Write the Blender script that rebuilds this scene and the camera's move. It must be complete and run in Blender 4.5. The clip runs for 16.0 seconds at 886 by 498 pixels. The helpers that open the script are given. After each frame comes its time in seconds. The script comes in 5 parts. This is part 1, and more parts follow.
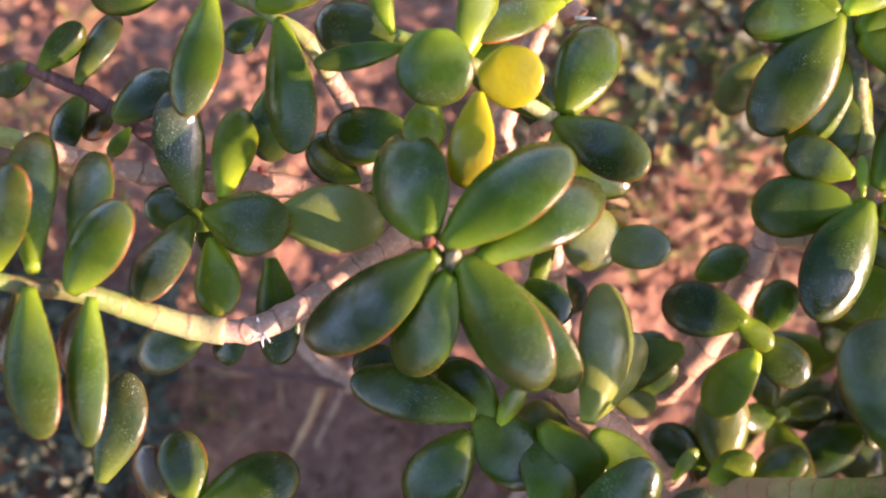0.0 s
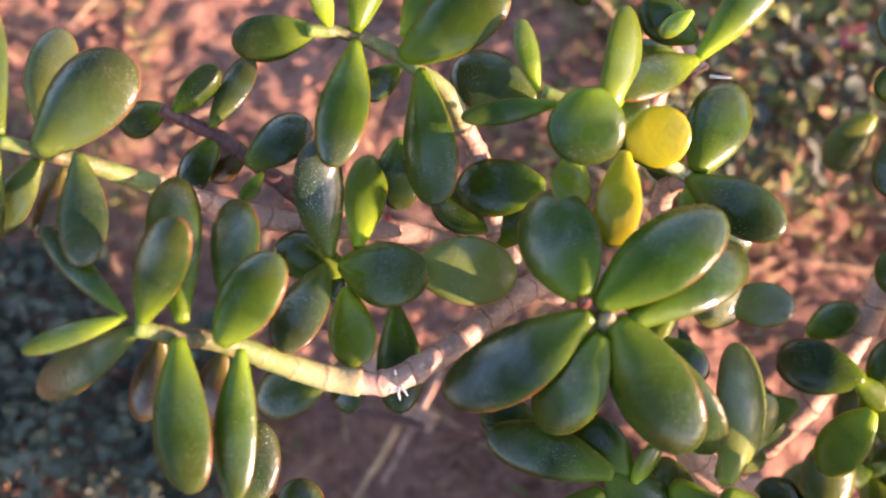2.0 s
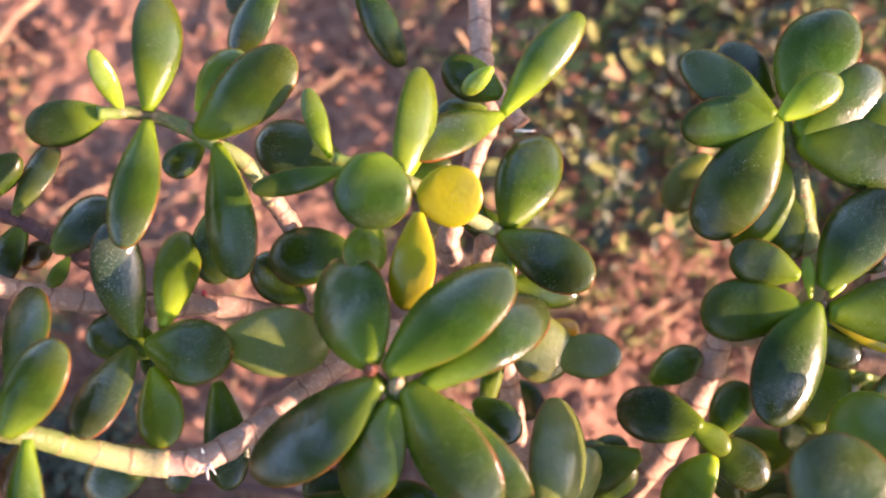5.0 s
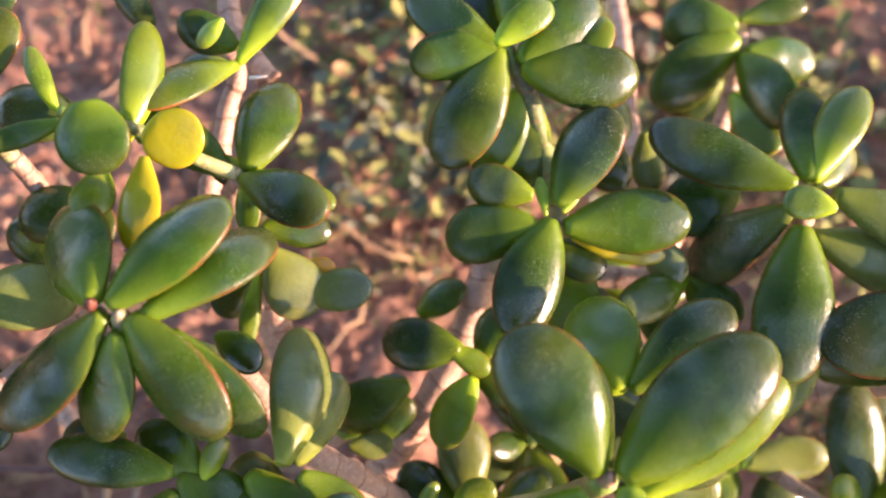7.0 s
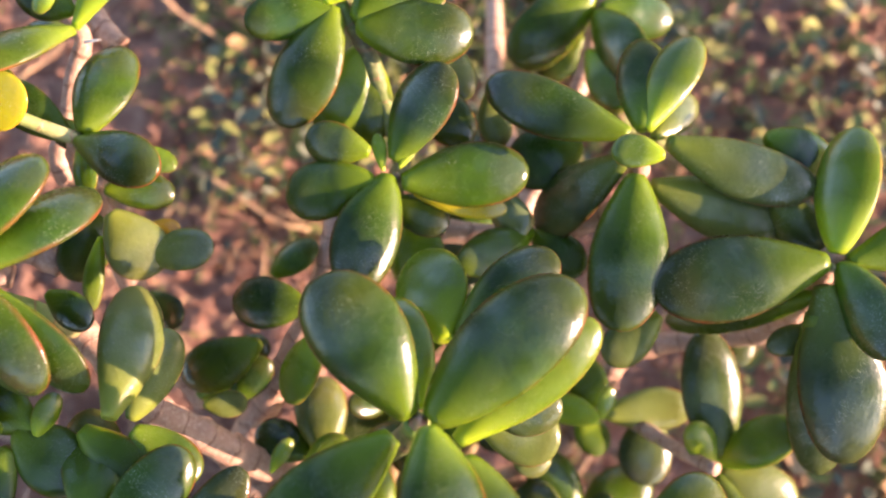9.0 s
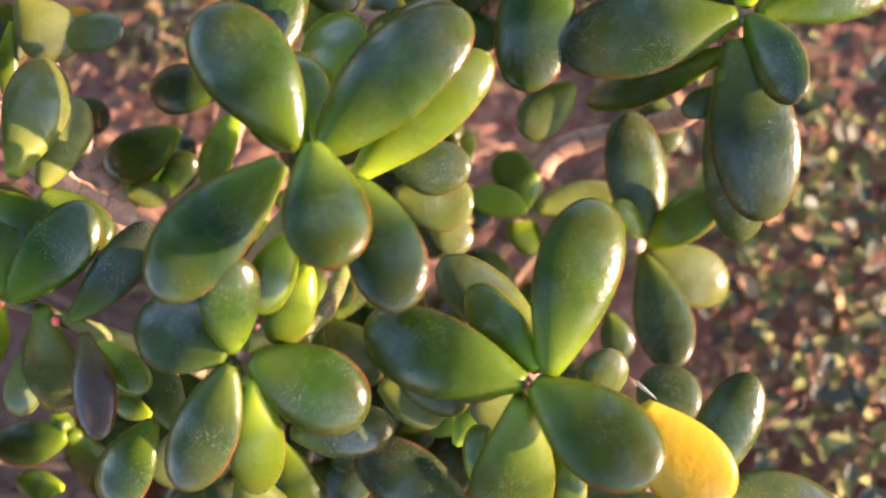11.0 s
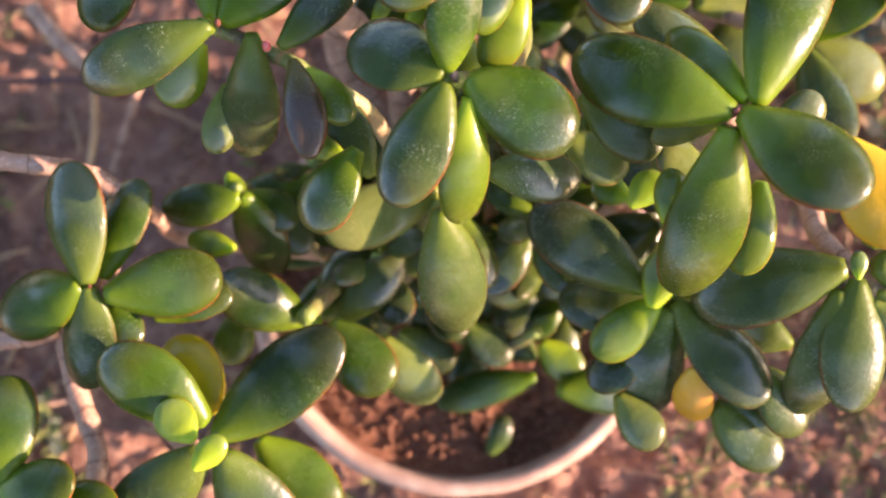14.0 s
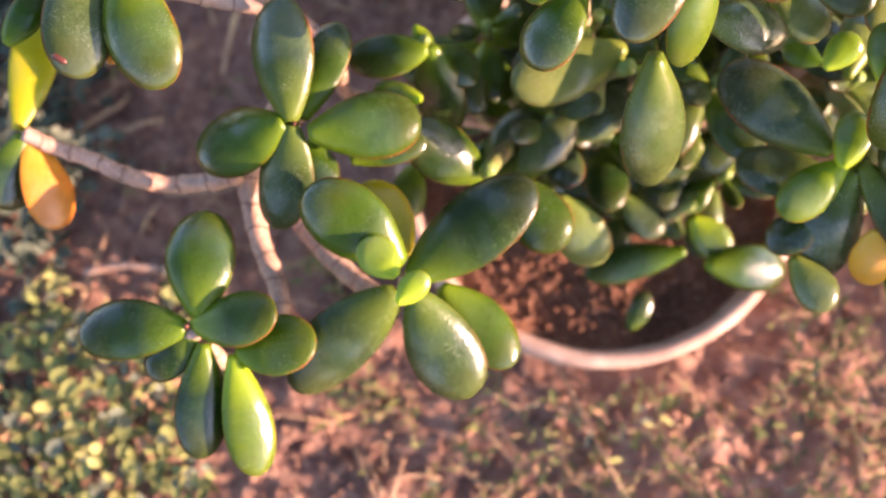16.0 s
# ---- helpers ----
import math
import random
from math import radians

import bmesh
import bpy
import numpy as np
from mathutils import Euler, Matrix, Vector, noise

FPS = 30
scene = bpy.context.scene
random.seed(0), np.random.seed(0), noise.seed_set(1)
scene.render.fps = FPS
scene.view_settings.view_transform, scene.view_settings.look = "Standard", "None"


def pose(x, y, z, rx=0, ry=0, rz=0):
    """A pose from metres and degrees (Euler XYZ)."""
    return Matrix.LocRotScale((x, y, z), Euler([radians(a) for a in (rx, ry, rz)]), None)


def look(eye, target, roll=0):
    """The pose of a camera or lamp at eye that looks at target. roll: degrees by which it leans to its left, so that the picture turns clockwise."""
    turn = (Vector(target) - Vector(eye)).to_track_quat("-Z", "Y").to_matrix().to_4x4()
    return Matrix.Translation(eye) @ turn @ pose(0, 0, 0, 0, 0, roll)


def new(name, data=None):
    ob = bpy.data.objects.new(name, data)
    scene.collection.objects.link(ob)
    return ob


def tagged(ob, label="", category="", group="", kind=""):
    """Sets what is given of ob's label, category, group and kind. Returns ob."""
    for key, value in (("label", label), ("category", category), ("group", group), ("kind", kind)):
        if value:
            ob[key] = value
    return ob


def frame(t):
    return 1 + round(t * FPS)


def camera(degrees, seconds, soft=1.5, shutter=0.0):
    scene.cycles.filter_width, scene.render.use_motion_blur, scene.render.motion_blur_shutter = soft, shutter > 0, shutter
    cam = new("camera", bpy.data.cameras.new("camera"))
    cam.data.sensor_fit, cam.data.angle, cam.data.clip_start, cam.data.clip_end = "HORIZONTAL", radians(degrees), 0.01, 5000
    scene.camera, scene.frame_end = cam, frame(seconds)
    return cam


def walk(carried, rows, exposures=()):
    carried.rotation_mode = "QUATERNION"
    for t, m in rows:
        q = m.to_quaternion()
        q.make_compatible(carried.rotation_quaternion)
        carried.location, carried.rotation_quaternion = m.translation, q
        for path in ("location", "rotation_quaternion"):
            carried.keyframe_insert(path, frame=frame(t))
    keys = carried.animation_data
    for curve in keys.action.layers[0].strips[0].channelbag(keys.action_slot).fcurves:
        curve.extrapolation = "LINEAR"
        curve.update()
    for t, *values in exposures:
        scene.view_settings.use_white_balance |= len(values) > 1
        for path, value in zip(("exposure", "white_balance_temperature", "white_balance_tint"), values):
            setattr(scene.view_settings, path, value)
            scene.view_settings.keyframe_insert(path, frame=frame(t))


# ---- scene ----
# A potted jade plant in low evening sun, seen from above by a camera held over it.
SECONDS = 16.0
cam = camera(45.00, SECONDS, soft=2.2)
cam.data.dof.use_dof = True
cam.data.dof.focus_distance = 0.42
cam.data.dof.aperture_fstop = 5.1
PATH = [
    (0, 0.00000, 0.00002, 0.68644, 11.531, -0.000, 0.004),
    (0.5, -0.01356, 0.00684, 0.68810, 11.156, -0.499, 0.302),
    (1, -0.02828, 0.00844, 0.68716, 11.399, -1.071, 0.150),
    (1.5, -0.04700, 0.01552, 0.68900, 11.634, -1.479, 0.381),
    (2, -0.06304, 0.01643, 0.68809, 11.991, -1.777, 1.239),
    (2.5, -0.06923, 0.01895, 0.68609, 12.815, -1.313, 1.014),
    (3, -0.07648, 0.02629, 0.68794, 13.812, -1.402, 1.010),
    (3.5, -0.07374, 0.02971, 0.68993, 15.293, -1.346, 0.634),
    (4, -0.05200, 0.02634, 0.69059, 16.312, -0.720, 0.126),
    (4.5, -0.01860, 0.01941, 0.68771, 15.205, -0.477, -1.141),
    (5, 0.01426, 0.02224, 0.68785, 14.787, -0.497, -2.343),
    (5.2, 0.02971, 0.01787, 0.68656, 14.733, -0.017, -2.803),
    (7.3, 0.10703, -0.02669, 0.69481, 16.581, -1.720, -8.161),
    (7.5, 0.11739, -0.02616, 0.69483, 15.905, -1.282, -8.404),
    (8, 0.13747, -0.03442, 0.69664, 15.937, -0.558, -8.955),
    (8.2, 0.14086, -0.03331, 0.69865, 15.999, -1.406, -8.968),
    (10.3, 0.19219, -0.11239, 0.68623, 15.575, 0.304, -10.056),
    (10.5, 0.19431, -0.12111, 0.68296, 15.198, 0.692, -10.686),
    (11, 0.19167, -0.14285, 0.67675, 14.701, 0.539, -10.784),
    (11.5, 0.18759, -0.16179, 0.67163, 14.223, 0.715, -10.908),
    (12, 0.17537, -0.18638, 0.66567, 13.029, 0.835, -10.479),
    (12.5, 0.16804, -0.20033, 0.66475, 13.105, 0.870, -10.172),
    (13, 0.15530, -0.21904, 0.66507, 13.226, 1.018, -10.139),
    (13.5, 0.12838, -0.22287, 0.66514, 13.576, 0.732, -9.989),
    (14, 0.10235, -0.21740, 0.66488, 12.975, 0.291, -8.749),
    (14.5, 0.07933, -0.21990, 0.66567, 12.317, 0.431, -8.077),
    (15, 0.05858, -0.22078, 0.66370, 10.522, 0.397, -7.399),
    (15.5, 0.03680, -0.23084, 0.66349, 10.084, 0.124, -6.786),
    (16, 0.00867, -0.25145, 0.66347, 10.446, -0.543, -6.650),
]
walk(cam, [(t, pose(x, y, z, rx, ry, rz)) for t, x, y, z, rx, ry, rz in PATH], exposures=[(0.0, 2.07, 6350, 30.5), (4.5, 2.05, 6350, 30.5), (8.0, 2.17, 6350, 24.5), (13.0, 2.06, 6350, 24.5), (16.0, 2.20, 6350, 28.5)])

# ---- light: low sun and clear evening sky ----
SUN_ELEVATION, SUN_AZIMUTH = 14.5, -20.0   # azimuth of the sun counted from +x towards +y
world = bpy.data.worlds.new("sky")
scene.world = world
world.use_nodes = True
wn = world.node_tree.nodes
sky = wn.new("ShaderNodeTexSky")
sky.sky_type = "NISHITA"
sky.sun_disc = False
sky.sun_elevation = radians(SUN_ELEVATION)
sky.sun_rotation = radians(90 - SUN_AZIMUTH)
wn["Background"].inputs["Strength"].default_value = 0.125
world.node_tree.links.new(sky.outputs["Color"], wn["Background"].inputs["Color"])
sun = new("sun", bpy.data.lights.new("sun", "SUN"))
sun.data.energy, sun.data.angle, sun.data.color = 5.0, radians(0.55), (1.0, 0.69, 0.49)
ca, sa, ce, se = (f(radians(v)) for v in (SUN_AZIMUTH, SUN_ELEVATION) for f in (math.cos, math.sin))
sun.matrix_world = look((0, 0, 0), (-ca * ce, -sa * ce, -se))


# ---- materials ----
def material(name, rough=0.6, spec=0.5):
    m = bpy.data.materials.new(name)
    m.use_nodes = True
    nt = m.node_tree
    bsdf = nt.nodes["Principled BSDF"]
    bsdf.inputs["Roughness"].default_value = rough
    bsdf.inputs["Specular IOR Level"].default_value = spec
    return m, nt, bsdf


def noise_node(nt, scale, detail=4.0, rough=0.55, coord="Object"):
    tc = nt.nodes.new("ShaderNodeTexCoord")
    n = nt.nodes.new("ShaderNodeTexNoise")
    n.inputs["Scale"].default_value, n.inputs["Detail"].default_value, n.inputs["Roughness"].default_value = scale, detail, rough
    nt.links.new(tc.outputs[coord], n.inputs["Vector"])
    return n


def ramp(nt, source, stops):
    r = nt.nodes.new("ShaderNodeValToRGB")
    while len(r.color_ramp.elements) < len(stops):
        r.color_ramp.elements.new(0.5)
    for e, (p, c) in zip(r.color_ramp.elements, stops):
        e.position = p
        e.color = (*c, 1) if len(c) == 3 else c
    nt.links.new(source, r.inputs["Fac"])
    return r


def mix(nt, fac, a, b, mode="MIX"):
    m = nt.nodes.new("ShaderNodeMix")
    m.data_type, m.blend_type = "RGBA", mode
    for socket, value in ((m.inputs[0], fac), (m.inputs[6], a), (m.inputs[7], b)):
        if isinstance(value, (int, float)):
            socket.default_value = value
        elif isinstance(value, tuple):
            socket.default_value = (*value, 1)
        else:
            nt.links.new(value, socket)
    return m.outputs[2]


def bump(nt, bsdf, height, strength, distance):
    b = nt.nodes.new("ShaderNodeBump")
    b.inputs["Strength"].default_value, b.inputs["Distance"].default_value = strength, distance
    nt.links.new(height, b.inputs["Height"])
    nt.links.new(b.outputs["Normal"], bsdf.inputs["Normal"])


def leaf_material(name, deep, blade, young, rim, glow, sss, dustiness=0.55):
    """Waxy succulent skin: deep and fresh green in soft patches, young colour at the leaf's base, a reddish rim, pores and dust."""
    m, nt, bsdf = material(name, 0.3, 0.13)
    # a thin coat of wax over the skin, thick in some places and rubbed off in others
    wax = noise_node(nt, 46.0, 1.5)
    bsdf.inputs["Coat Roughness"].default_value = 0.15
    bsdf.inputs["Coat IOR"].default_value = 1.62
    uv = nt.nodes.new("ShaderNodeUVMap")
    split = nt.nodes.new("ShaderNodeSeparateXYZ")
    nt.links.new(uv.outputs["UV"], split.inputs["Vector"])
    info = nt.nodes.new("ShaderNodeObjectInfo")
    waxy = ramp(nt, wax.outputs["Fac"], [(0.43, (0.03,) * 3), (0.60, (1.0,) * 3)])
    outward = ramp(nt, split.outputs["Y"], [(0.15, (0.12,) * 3), (0.60, (1.0,) * 3)])
    # the corky margin is dull
    worn = ramp(nt, split.outputs["X"], [(0.72, (1.0,) * 3), (0.95, (0.15,) * 3)])
    shine = mix(nt, 1.0, waxy.outputs["Color"], outward.outputs["Color"], "MULTIPLY")
    nt.links.new(mix(nt, 1.0, shine, worn.outputs["Color"], "MULTIPLY"), bsdf.inputs["Coat Weight"])
    # patches from deep to fresh green, more of one or the other from leaf to leaf
    patches = noise_node(nt, 38.0, 3.0, 0.5)
    shift = nt.nodes.new("ShaderNodeMath")
    shift.operation, shift.inputs[1].default_value = "MULTIPLY_ADD", 0.30
    nt.links.new(info.outputs["Random"], shift.inputs[0])
    nt.links.new(patches.outputs["Fac"], shift.inputs[2])
    tone = mix(nt, ramp(nt, shift.outputs[0], [(0.48, (0, 0, 0)), (0.82, (1, 1, 1))]).outputs["Color"], deep, blade)
    reach = nt.nodes.new("ShaderNodeMath")
    reach.operation, reach.inputs[1].default_value = "MULTIPLY_ADD", 0.35
    nt.links.new(patches.outputs["Fac"], reach.inputs[0])
    nt.links.new(split.outputs["Y"], reach.inputs[2])
    along = ramp(nt, reach.outputs[0], [(0.10, (1, 1, 1)), (0.27, (0.60,) * 3), (0.60, (0, 0, 0))])
    skin = mix(nt, along.outputs["Color"], tone, young)
    # the thin margin is lighter than the thick middle
    brink = nt.nodes.new("ShaderNodeMath")
    brink.operation, brink.inputs[1].default_value = "MULTIPLY_ADD", 0.5
    nt.links.new(patches.outputs["Fac"], brink.inputs[0])
    nt.links.new(split.outputs["X"], brink.inputs[2])
    thin = ramp(nt, brink.outputs[0], [(1.00, (0, 0, 0)), (1.36, (0.18,) * 3)])
    # a bronze flush towards the tip
    flush = ramp(nt, reach.outputs[0], [(0.80, (0, 0, 0)), (1.15, (0.34,) * 3)])
    skin = mix(nt, flush.outputs["Color"], skin, tuple(0.5 * a + 0.5 * c for a, c in zip(deep, (0.075, 0.042, 0.012))))
    vary = nt.nodes.new("ShaderNodeHueSaturation")
    hue = nt.nodes.new("ShaderNodeMapRange")
    hue.inputs["To Min"].default_value, hue.inputs["To Max"].default_value = 0.487, 0.512
    shuffle = nt.nodes.new("ShaderNodeMath")
    shuffle.operation, shuffle.inputs[1].default_value = "PINGPONG", 0.17
    hue.inputs["From Max"].default_value = 0.17
    nt.links.new(info.outputs["Random"], shuffle.inputs[0])
    nt.links.new(shuffle.outputs[0], hue.inputs["Value"])
    nt.links.new(hue.outputs[0], vary.inputs["Hue"])
    nt.links.new(skin, vary.inputs["Color"])
    # reddish rim, uneven along the edge and mostly towards the tip
    edge = ramp(nt, split.outputs["X"], [(0.92, (0, 0, 0)), (0.99, (0.8,) * 3)])
    blotch = noise_node(nt, 70.0, 2.0)
    uneven = ramp(nt, blotch.outputs["Fac"], [(0.40, (0.15,) * 3), (0.60, (1, 1, 1))])
    outer = ramp(nt, split.outputs["Y"], [(0.2, (0.15,) * 3), (0.8, (1, 1, 1))])
    amount = mix(nt, 1.0, mix(nt, 1.0, edge.outputs["Color"], uneven.outputs["Color"], "MULTIPLY"), outer.outputs["Color"], "MULTIPLY")
    edged = mix(nt, amount, vary.outputs["Color"], rim)
    specks = noise_node(nt, 1700.0, 2.0)
    dusty = noise_node(nt, 55.0, 3.0)
    dust = ramp(nt, specks.outputs["Fac"], [(0.60, (0, 0, 0)), (0.70, (dustiness,) * 3)])
    where = ramp(nt, dusty.outputs["Fac"], [(0.45, (0, 0, 0)), (0.66, (0.9,) * 3)])
    amount = mix(nt, 1.0, dust.outputs["Color"], where.outputs["Color"], "MULTIPLY")
    nt.links.new(mix(nt, amount, edged, (0.34, 0.36, 0.26)), bsdf.inputs["Base Color"])
    film = noise_node(nt, 90.0, 4.0)
    gloss = ramp(nt, film.outputs["Fac"], [(0.3, (0.20,) * 3), (0.7, (0.38,) * 3)])
    nt.links.new(gloss.outputs["Color"], bsdf.inputs["Roughness"])
    pores = noise_node(nt, 480.0, 3.0)
    swell = noise_node(nt, 110.0, 2.0)
    bump(nt, bsdf, mix(nt, 0.62, pores.outputs["Fac"], swell.outputs["Fac"]), 0.55, 0.0012)
    nt.links.new(bsdf.inputs["Normal"].links[0].from_socket, bsdf.inputs["Coat Normal"])
    # the watery flesh under the skin lets low light through
    flesh = nt.nodes.new("ShaderNodeBsdfPrincipled")
    flesh.inputs["Base Color"].default_value = (*glow, 1)
    flesh.inputs["Roughness"].default_value = 0.4
    flesh.inputs["Subsurface Weight"].default_value = 1.0
    flesh.inputs["Subsurface Radius"].default_value = (0.8, 1.0, 0.2)
    flesh.inputs["Subsurface Scale"].default_value = 0.006
    layers = nt.nodes.new("ShaderNodeMixShader")
    # it shows at the pale base and the thin margin, hardly through the dark middle
    clear = mix(nt, 1.0, along.outputs["Color"], thin.outputs["Color"], "SCREEN")
    nt.links.new(ramp(nt, clear, [(0.0, (0.22 * sss,) * 3), (0.8, (1.15 * sss,) * 3)]).outputs["Color"], layers.inputs[0])
    nt.links.new(bsdf.outputs[0], layers.inputs[1])
    nt.links.new(flesh.outputs[0], layers.inputs[2])
    nt.links.new(layers.outputs[0], nt.nodes["Material Output"].inputs["Surface"])
    return m


LEAF = {
    "g": leaf_material("jade_leaf", (0.0036, 0.0165, 0.0036), (0.0240, 0.058, 0.0020), (0.070, 0.118, 0.003), (0.15, 0.016, 0.014), (0.19, 0.28, 0.006), 0.20),
    "k": leaf_material("dusty_jade_leaf", (0.0125, 0.0280, 0.0100), (0.044, 0.070, 0.0160), (0.066, 0.098, 0.008), (0.16, 0.022, 0.016), (0.20, 0.25, 0.012), 0.16, 1.0),
    "w": leaf_material("pale_olive_leaf", (0.055, 0.080, 0.020), (0.110, 0.140, 0.034), (0.11, 0.14, 0.016), (0.22, 0.06, 0.03), (0.28, 0.31, 0.02), 0.22),
    "v": leaf_material("fresh_jade_leaf", (0.0060, 0.0190, 0.0030), (0.0290, 0.060, 0.0020), (0.078, 0.124, 0.003), (0.20, 0.020, 0.014), (0.23, 0.33, 0.008), 0.30),
    "b": leaf_material("young_jade_leaf", (0.020, 0.048, 0.003), (0.056, 0.102, 0.003), (0.13, 0.19, 0.004), (0.24, 0.06, 0.02), (0.34, 0.46, 0.010), 0.48),
    "l": leaf_material("lime_leaf", (0.085, 0.15, 0.008), (0.13, 0.205, 0.010), (0.17, 0.25, 0.014), (0.22, 0.10, 0.02), (0.40, 0.50, 0.015), 0.45),
    "y": leaf_material("yellow_green_leaf", (0.22, 0.24, 0.002), (0.32, 0.265, 0.002), (0.14, 0.20, 0.003), (0.46, 0.10, 0.01), (0.52, 0.40, 0.006), 0.45),
    "Y": leaf_material("yellow_leaf", (0.34, 0.21, 0.008), (0.40, 0.25, 0.010), (0.40, 0.34, 0.02), (0.52, 0.16, 0.02), (0.60, 0.44, 0.015), 0.25),
    "o": leaf_material("orange_leaf", (0.46, 0.18, 0.012), (0.48, 0.25, 0.015), (0.40, 0.27, 0.02), (0.55, 0.10, 0.02), (0.62, 0.32, 0.03), 0.30),
    "r": leaf_material("reddish_leaf", (0.034, 0.020, 0.009), (0.064, 0.037, 0.011), (0.07, 0.075, 0.012), (0.24, 0.045, 0.02), (0.26, 0.18, 0.03), 0.14),
}


def wood_material(name, young, old, scar, ring, ages=None):
    """Bark or green stem with the rings that fallen leaves left; ages colours it by metres from the shoot's tip."""
    m, nt, bsdf = material(name, 0.5, 0.4)
    coarse, fine = noise_node(nt, 85.0, 5.0), noise_node(nt, 500.0, 4.0)
    uv = nt.nodes.new("ShaderNodeUVMap")
    split = nt.nodes.new("ShaderNodeSeparateXYZ")
    nt.links.new(uv.outputs["UV"], split.inputs["Vector"])
    base = mix(nt, ramp(nt, coarse.outputs["Fac"], [(0.35, (0, 0, 0)), (0.65, (1, 1, 1))]).outputs["Color"], young, old)
    if ages:
        run = nt.nodes.new("ShaderNodeMath")
        run.operation, run.inputs[1].default_value = "MULTIPLY_ADD", 10.0
        nt.links.new(split.outputs["Y"], run.inputs[0])
        uneven = nt.nodes.new("ShaderNodeMath")
        uneven.operation, uneven.inputs[1].default_value, uneven.inputs[2].default_value = "MULTIPLY_ADD", 0.22, -0.11
        nt.links.new(coarse.outputs["Fac"], uneven.inputs[0])
        nt.links.new(uneven.outputs[0], run.inputs[2])
        base = mix(nt, 0.78, base, ramp(nt, run.outputs[0], [(10 * p, c) for p, c in ages]).outputs["Color"])
    base = mix(nt, ramp(nt, fine.outputs["Fac"], [(0.5, (0, 0, 0)), (0.7, (0.7,) * 3)]).outputs["Color"], base, scar)
    wobble = nt.nodes.new("ShaderNodeMath")
    wobble.operation, wobble.inputs[1].default_value = "MULTIPLY_ADD", 0.010
    nt.links.new(coarse.outputs["Fac"], wobble.inputs[0])
    nt.links.new(split.outputs["Y"], wobble.inputs[2])
    part_of = nt.nodes.new("ShaderNodeMath")
    part_of.operation, part_of.inputs[1].default_value = "WRAP", 0.0
    part_of.inputs[2].default_value = 0.013
    nt.links.new(wobble.outputs[0], part_of.inputs[0])
    scaled = nt.nodes.new("ShaderNodeMath")
    scaled.operation, scaled.inputs[1].default_value = "MULTIPLY", 1 / 0.013
    nt.links.new(part_of.outputs[0], scaled.inputs[0])
    line = ramp(nt, scaled.outputs[0], [(0.0, (0.8,) * 3), (0.06, (0.65,) * 3), (0.13, (0, 0, 0))])
    nt.links.new(mix(nt, line.outputs["Color"], base, ring), bsdf.inputs["Base Color"])
    bump(nt, bsdf, mix(nt, 0.5, fine.outputs["Fac"], line.outputs["Color"]), 0.7, 0.0014)
    return m


WOOD = wood_material("bark", (0.42, 0.27, 0.19), (0.30, 0.18, 0.12), (0.52, 0.39, 0.30), (0.17, 0.085, 0.052))
RED_STEM = wood_material("reddish_stem", (0.085, 0.035, 0.036), (0.14, 0.07, 0.05), (0.17, 0.10, 0.08), (0.05, 0.025, 0.022))
STEM = wood_material("green_stem", (0.14, 0.205, 0.040), (0.20, 0.235, 0.065), (0.23, 0.24, 0.085), (0.22, 0.12, 0.06),
                     [(0.0, (0.15, 0.24, 0.03)), (0.010, (0.11, 0.12, 0.03)), (0.018, (0.085, 0.040, 0.036)), (0.032, (0.09, 0.11, 0.03)), (0.050, (0.16, 0.22, 0.05)), (0.072, (0.36, 0.34, 0.16)), (0.095, (0.38, 0.25, 0.16))])


def soil_material(name, dark, mid, light, scale):
    m, nt, bsdf = material(name, 0.95, 0.2)
    big, small, grit = noise_node(nt, scale, 5.0), noise_node(nt, scale * 14, 5.0, 0.65), noise_node(nt, scale * 60, 3.0)
    c = mix(nt, ramp(nt, big.outputs["Fac"], [(0.35, (0, 0, 0)), (0.65, (1, 1, 1))]).outputs["Color"], dark, mid)
    c = mix(nt, ramp(nt, small.outputs["Fac"], [(0.45, (0, 0, 0)), (0.72, (0.8,) * 3)]).outputs["Color"], c, light)
    nt.links.new(c, bsdf.inputs["Base Color"])
    both = mix(nt, 0.5, small.outputs["Fac"], grit.outputs["Fac"])
    bump(nt, bsdf, both, 0.9, 0.006)
    return m


GROUND = soil_material("dry_red_earth", (0.15, 0.078, 0.058), (0.32, 0.168, 0.116), (0.52, 0.315, 0.21), 9.0)
POT_SOIL = soil_material("potting_soil", (0.15, 0.062, 0.036), (0.30, 0.130, 0.070), (0.52, 0.29, 0.18), 30.0)


def plain_material(name, colours, rough, scale, bump_strength=0.3):
    m, nt, bsdf = material(name, rough, 0.35)
    n = noise_node(nt, scale, 5.0)
    r = ramp(nt, n.outputs["Fac"], [(0.3 + 0.4 * i / (len(colours) - 1), c) for i, c in enumerate(colours)])
    nt.links.new(r.outputs["Color"], bsdf.inputs["Base Color"])
    bump(nt, bsdf, n.outputs["Fac"], bump_strength, 0.001)
    return m


